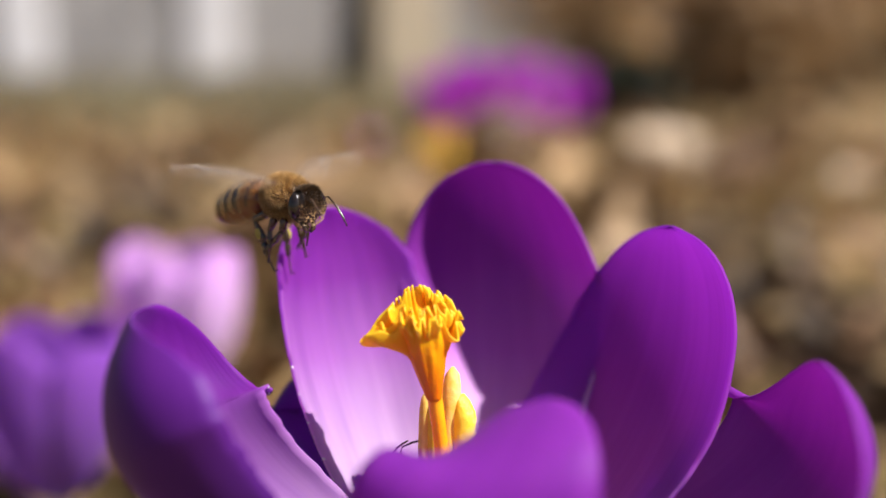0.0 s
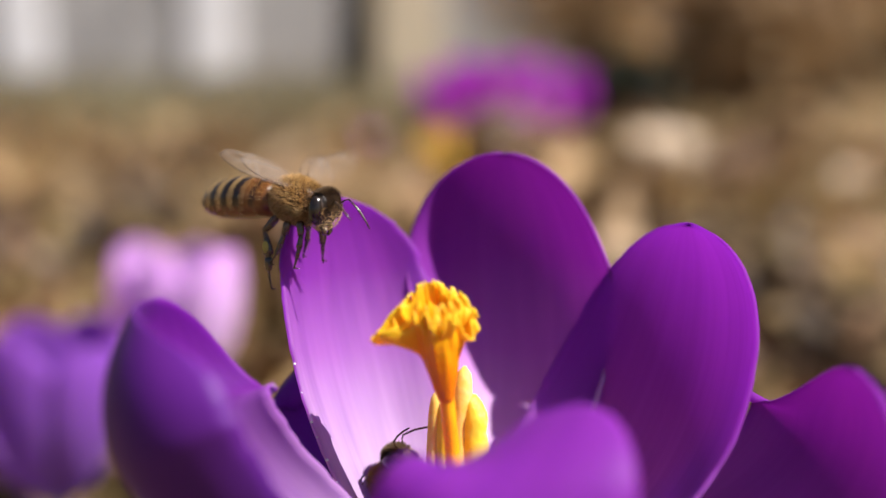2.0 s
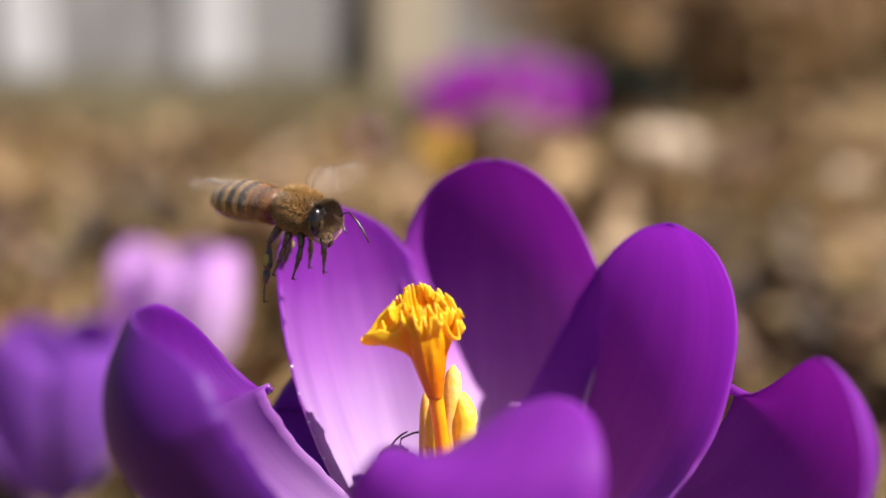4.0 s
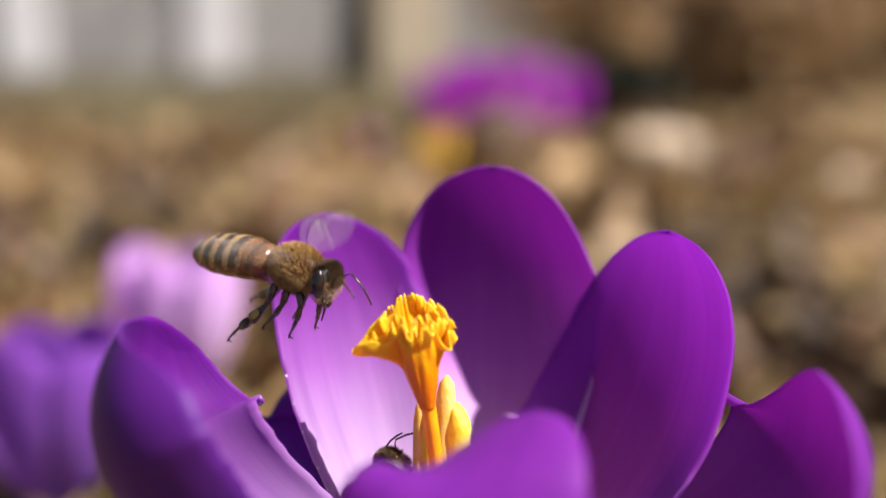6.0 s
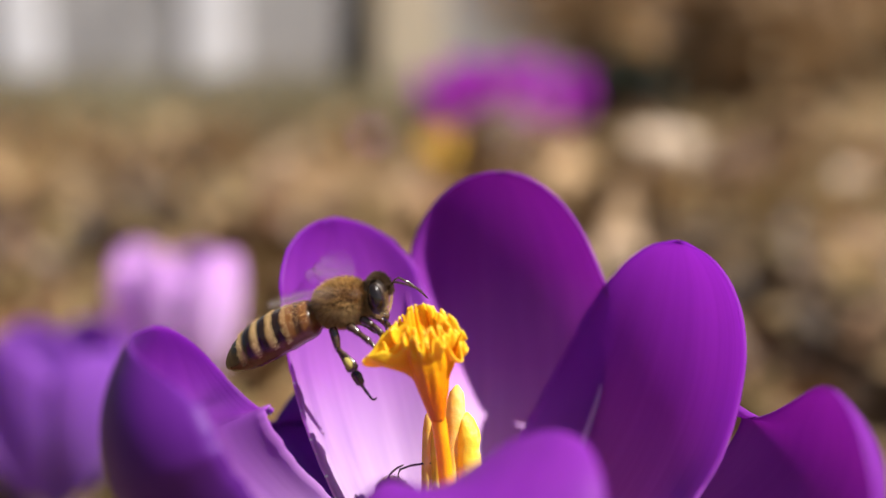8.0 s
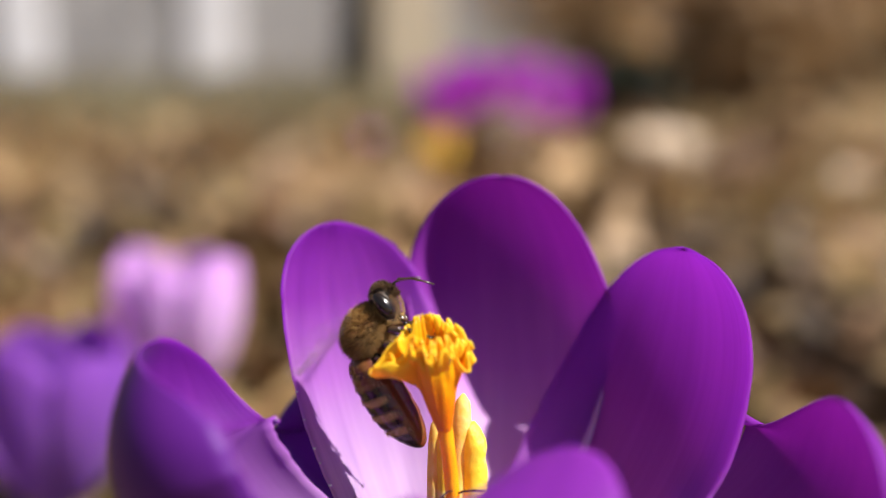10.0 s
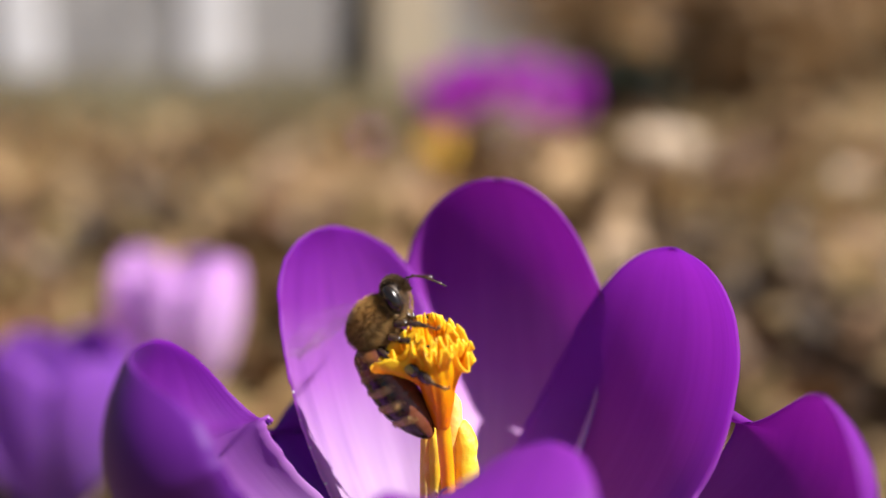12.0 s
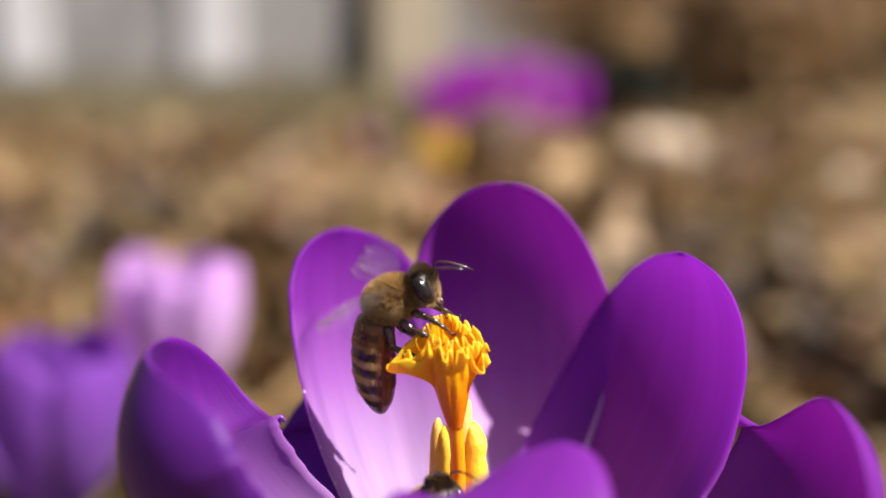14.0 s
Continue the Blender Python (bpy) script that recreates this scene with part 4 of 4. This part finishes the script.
def big_leaf(x, y, length, turn, tilt, label):
    """One large curled leaf with a stalk."""
    top = thing("fallen_leaf", Matrix.Translation((x, y, ground_height(x, y) + 0.006)) @ pose(0, 0, 0, tilt, 8, turn), label, "leaf", "large fallen leaves")
    grid = []
    for i in range(13):
        k = i / 12
        w = 0.36 * length * math.sin(math.pi * (0.05 + 0.92 * k)) ** 0.7 * (1 + 0.12 * math.sin(k * 21))
        grid.append([Vector(((k - 0.5) * length, w * q / 4, length * (0.12 * (2 * k - 1) ** 2 + 0.10 * (q / 4) ** 2 + 0.02 * math.sin(7 * k + q)))) for q in range(-4, 5)])
    part("blade", sheet(grid, 0.0005), PALE_LEAF, top)
    part("stalk", tube([grid[0][4], grid[0][4] - Vector((length * 0.15, 0, -0.002)), grid[0][4] - Vector((length * 0.28, 0.004, 0.002))], [0.0012, 0.001, 0.0008], 6), PALE_LEAF, top)


big_leaf(0.215, 1.0, 0.10, 20, 38, "large pale tan dry leaf curled on the lawn")
big_leaf(0.30, 0.78, 0.055, -30, 12, "large pale tan dry leaf curled on the lawn")
big_leaf(-0.20, 0.80, 0.06, 140, 18, "large pale tan dry leaf curled on the lawn")


# ---- other crocuses ----
def cup_petals(open_, tall, width, seed):
    r = random.Random(seed)
    return [petal(60 * k + r.uniform(-8, 8), open_ * r.uniform(0.85, 1.15), tall * r.uniform(0.92, 1.05), (1.0, 1.25), width, 9.5, hood=0.06, wave=0.4) for k in range(6)]


def small_crocus(x, y, throat, open_, tall, width, mat, label, seed, turn=0, tilt=(0, 0)):
    return crocus("crocus", Matrix.Translation((x, y, ground_height(x, y))) @ pose(0, 0, 0, tilt[0], tilt[1], turn), cup_petals(open_, tall, width, seed), throat, label, "crocuses in the lawn", mat, 1.6)


left_crocus = small_crocus(-0.062, 0.245, 24, 14, 36, 12.5, PETAL_PALE, "sunlit pale lilac crocus in the lawn", 4, 20)
low_crocus = small_crocus(-0.074, 0.195, 18, 15, 34, 10.0, PETAL_MID, "half-open violet crocus in the lawn", 6, 75)
for k, (dx, dy, mat) in enumerate(((-0.07, 0.0, PETAL_FAR), (-0.035, 0.03, PETAL_FAR), (-0.045, -0.03, PETAL_FAR), (0.0, 0.01, PETAL_FAR), (0.02, -0.03, PETAL_FAR), (0.045, 0.0, PETAL_PINK), (0.08, 0.02, PETAL_FAR), (0.05, 0.05, PETAL_FAR), (0.088, -0.01, PETAL_FAR))):
    small_crocus(0.055 + dx, 1.18 + dy, 42 + 15 * math.sin(k * 2.1), 21, 42, 11, mat, "purple crocus in a clump on the lawn", 20 + k, 37 * k, (6 * math.sin(k), 6 * math.cos(k * 1.7)))
small_crocus(0.003, 0.91, 16, 22, 26, 12, PETAL_YELLOW, "low yellow crocus before the purple clump", 40, 10)
small_crocus(-0.075, 1.02, 4, 14, 26, 9, PETAL_PALE, "small pale pink-lilac crocus in the lawn", 41, 50)


# ---- far side of the lawn ----
def box(bm, x0, y0, z0, x1, y1, z1):
    r = bmesh.ops.create_cube(bm, size=1, matrix=Matrix.Translation(((x0 + x1) / 2, (y0 + y1) / 2, (z0 + z1) / 2)) @ Matrix.Diagonal((x1 - x0, y1 - y0, z1 - z0, 1)))
    return r


def boarded_wall():
    top = tagged(new("wall_boarded"), "pale grey boarded wall with white uprights", "wall", kind="structure")
    top.location = (0.2, 3.45, 0)
    top.rotation_euler = (0, 0, radians(3))
    r = random.Random(3)
    x = -3.0
    while x < 0.9:
        w = r.uniform(0.13, 0.17)
        bm = bmesh.new()
        box(bm, x, 0, -0.05, x + w - 0.008, 0.03 + r.uniform(0, 0.008), 1.9)
        part("board", bm, SIDING, top, smooth=False)
        x += w
    for px, pw in ((-1.50, 0.15), (-0.92, 0.16), (-2.1, 0.16), (-2.6, 0.16)):
        bm = bmesh.new()
        box(bm, px - pw / 2, -0.022, -0.05, px + pw / 2, -0.004, 1.95)
        bmesh.ops.bevel(bm, geom=bm.edges[:], offset=0.006, segments=2, affect="EDGES")
        part("white_upright", bm, WHITE_BOARD, top, "white painted upright board", smooth=False)
    return top


boarded_wall()


def trunk(name, x, y, r, height, mat, label, seed, limbs=4):
    q = random.Random(seed)
    top = thing(name, Matrix.Translation((x, y, ground_height(x, y) - 0.03)), label, "tree")
    pts, rad = [], []
    for i in range(13):
        k = i / 12
        pts.append((0.05 * math.sin(3 * k + seed) * k, 0.05 * math.cos(2 * k + seed) * k, height * k))
        rad.append(r * (1.5 - 0.5 * min(1, k * 14)) * (1 - 0.6 * k))
    part("trunk", tube(pts, rad, 18), mat, top)
    for i in range(limbs):
        k = q.uniform(0.45, 0.95)
        a = q.uniform(0, 6.28)
        p = Vector(pts[int(k * 12)])
        e = p + Vector((math.cos(a), math.sin(a), 0.9)) * height * 0.25
        part("limb", tube([p, p.lerp(e, 0.5) + Vector((0, 0, 0.05)), e], [r * 0.3, r * 0.2, r * 0.04], 8), mat, top)
    return top


def post():
    top = thing("wooden_post", pose(-0.088, 2.7, -0.03, 0, 0, 6), "square weathered tan wooden post at the lawn's edge", "post")
    bm = bmesh.new()
    box(bm, -0.085, -0.085, 0, 0.085, 0.085, 1.6)
    bmesh.ops.bevel(bm, geom=bm.edges[:], offset=0.008, segments=2, affect="EDGES")
    part("shaft", bm, POST_WOOD, top, smooth=False)
    bm = bmesh.new()
    box(bm, -0.1, -0.1, 1.6, 0.1, 0.1, 1.63)
    bmesh.ops.bevel(bm, geom=bm.edges[:], offset=0.008, segments=2, affect="EDGES")
    part("cap", bm, POST_WOOD, top, smooth=False)


post()
trunk("tree", -0.212, 2.75, 0.045, 3.2, BARK_DARK, "slim dark-barked young tree by the post", 2)


def shrub(x, y, spread, height, count, mat, label, seed, twig=BARK_DARK):
    q = random.Random(seed)
    top = thing("shrub", Matrix.Translation((x, y, ground_height(x, y) - 0.01)), label, "shrub")
    ends = []
    for _ in range(26):
        a, s = q.uniform(0, 6.28), q.uniform(0.2, 1)
        e = Vector((math.cos(a) * spread * s, math.sin(a) * spread * s * 0.6, height * q.uniform(0.5, 1.0)))
        mid = e * 0.5 + Vector((q.gauss(0, .02), q.gauss(0, .02), 0.03))
        part("twig", tube([(0, 0, 0), mid, e], [0.006, 0.004, 0.001], 5), twig, top)
        ends += [mid, e, mid.lerp(e, 0.5)]
    verts, faces = [], []
    for _ in range(count):
        c = q.choice(ends) + Vector((q.gauss(0, .05), q.gauss(0, .05), q.gauss(0, .05))) * min(1, spread * 5)
        c.z = max(c.z, 0.012)
        m = Matrix.Translation(c) @ Euler((q.uniform(0, 6), q.uniform(0, 6), q.uniform(0, 6))).to_matrix().to_4x4()
        L = q.uniform(0.012, 0.03)
        b = len(verts)
        verts += [m @ Vector(p) for p in ((-L, 0, 0), (0, -L * .45, L * .1), (L, 0, -L * .1), (0, L * .45, L * .1))]
        faces += [(b, b + 1, b + 2), (b, b + 2, b + 3)]
    mesh_part("foliage", verts, faces, mat, top)
    return top


shrub(0.72, 2.0, 0.35, 0.42, 2600, BROWN_LEAF, "low shrub holding dry brown leaves", 1)
shrub(0.245, 1.52, 0.055, 0.10, 300, EVERGREEN, "tiny dark evergreen tuft beside the crocus clump", 2)
shrub(1.15, 2.6, 0.5, 0.6, 2600, BROWN_LEAF, "low shrub holding dry brown leaves", 3)
shrub(1.5, 3.6, 0.7, 1.0, 3000, BROWN_LEAF, "low shrub holding dry brown leaves", 4)
shrub(0.46, 1.62, 0.13, 0.24, 1500, BROWN_LEAF, "low shrub holding dry brown leaves", 7)
shrub(0.42, 3.1, 0.30, 0.5, 2600, BROWN_LEAF, "low shrub holding dry brown leaves", 9)
shrub(0.36, 1.75, 0.06, 0.12, 260, GOLD_LEAF, "low tuft of golden-brown dead leaves", 5)


def far_woods():
    q = random.Random(8)
    bm = bmesh.new()
    for _ in range(160):
        a = q.uniform(-2.2, 2.2)
        d = q.uniform(9, 26)
        x, y, r = math.sin(a) * d, math.cos(a) * d, q.uniform(0.06, 0.2)
        lean = q.gauss(0, .2), q.gauss(0, .5)
        if a > 1.1:
            continue
        tube([(x, y, -0.1), (x + lean[0], y, 4), (x + lean[1], y, 9)], [r, r * .8, r * .3], 7, True, bm)
    return tagged(part("far_woods", bm, BARK), "bare grey-brown woodland beyond the garden", "woods", kind="stuff")


far_woods()


# ---- movement ----
def body_pitch(t):
    """How far the bee's nose points down at t, in degrees."""
    return float(np.interp(t, [r[0] for r in BEE_ROWS], [math.degrees(r[1].to_euler().y) for r in BEE_ROWS]))


def motions():
    walk(main_crocus, FLOWER_ROWS)
    walk(honeybee, BEE_ROWS)
    walk(second_bee, SECOND_BEE_ROWS)
    # the stigma nods under the bee
    foot = style_part.location.copy()
    walk(style_part, [(t, pose(*foot, rx, ry, 0)) for t, rx, ry in STYLE_TILT])
    # the left-hand neighbours sink a little in the wind
    for ob, rows in ((left_crocus, ((0, 0), (5, -0.0006), (8, -0.0010), (11, -0.0022), (14, -0.0026))), (low_crocus, ((0, 0), (5, -0.0008), (8, -0.0012), (11, -0.0024), (14, -0.003)))):
        m = ob.matrix_basis.copy()
        walk(ob, [(t, Matrix.Translation((0, 0, dz)) @ m) for t, dz in rows])
    for top, moving in ((honeybee, True), (second_bee, False)):
        for ob in top.children:
            at = ob.location.copy()
            kind = ob.name.split(".")[0]
            s = 1 if at.y > 0 else -1
            if kind == "abdomen" and moving:
                walk(ob, [(t, pose(*at, 0, -bend, 0)) for t, bend, _ in BEND])
            elif kind == "head" and moving:
                walk(ob, [(t, pose(*at, 0, flex, 0)) for t, _, flex in BEND])
            elif kind in ("forewing", "hindwing") and moving:
                rows = []
                for n in range(0, 421):
                    beat = math.sin(n * 2 * math.pi / 3)
                    q = pose(0, 0, 0, s * 48 * beat, 8, -s * 62).to_quaternion()
                    for c, way in WING_HELD if s < 0 else ():
                        near = 1 - abs(n / 30 - c) / 0.12
                        if near > 0:
                            body = dict(BEE_ROWS)[c].to_quaternion()
                            x = -Vector(way)
                            z = (GLINT - x * GLINT.dot(x) / x.length_squared).normalized()
                            x.normalize()
                            held = Matrix((x, z.cross(x), z)).transposed().to_quaternion()
                            held = body.inverted() @ held @ pose(0, 0, 0, 6 * beat, 0, 0 if s < 0 else 14).to_quaternion()
                            q = q.slerp(held, min(1, 1.6 * near))
                    rows.append((n / 30, Matrix.LocRotScale(at, q, None)))
                walk(ob, rows)
            elif kind.endswith("_leg"):
                if kind == "hind_leg":
                    rows = [(r[0], *(r[1:3] if s < 0 else r[3:5])) for r in HIND_POSE]
                else:
                    rows = [(r[0], *(r[1:3] if kind == "front_leg" else r[3:5])) for r in FORE_POSE]
                shin = next(c for c in ob.children if c.name.split(".")[0] == "shin")
                knee = shin.location.copy()
                if moving:
                    walk(ob, [(t, pose(*at, 12 * s, hip - body_pitch(t), 0)) for t, hip, _ in rows])
                    walk(shin, [(t, pose(*knee, 0, bend - hip, 0)) for t, hip, bend in rows])
                else:
                    hip = dict(front_leg=-70, middle_leg=-20, hind_leg=30)[kind]
                    ob.matrix_basis = pose(*at, 16 * s, hip, 0)
                    shin.matrix_basis = pose(*knee, 0, 35, 0)
            elif kind in ("forewing", "hindwing"):
                ob.rotation_mode = "QUATERNION"
                ob.rotation_quaternion = pose(0, 0, 0, 0, 4, -s * 4).to_quaternion()


motions()
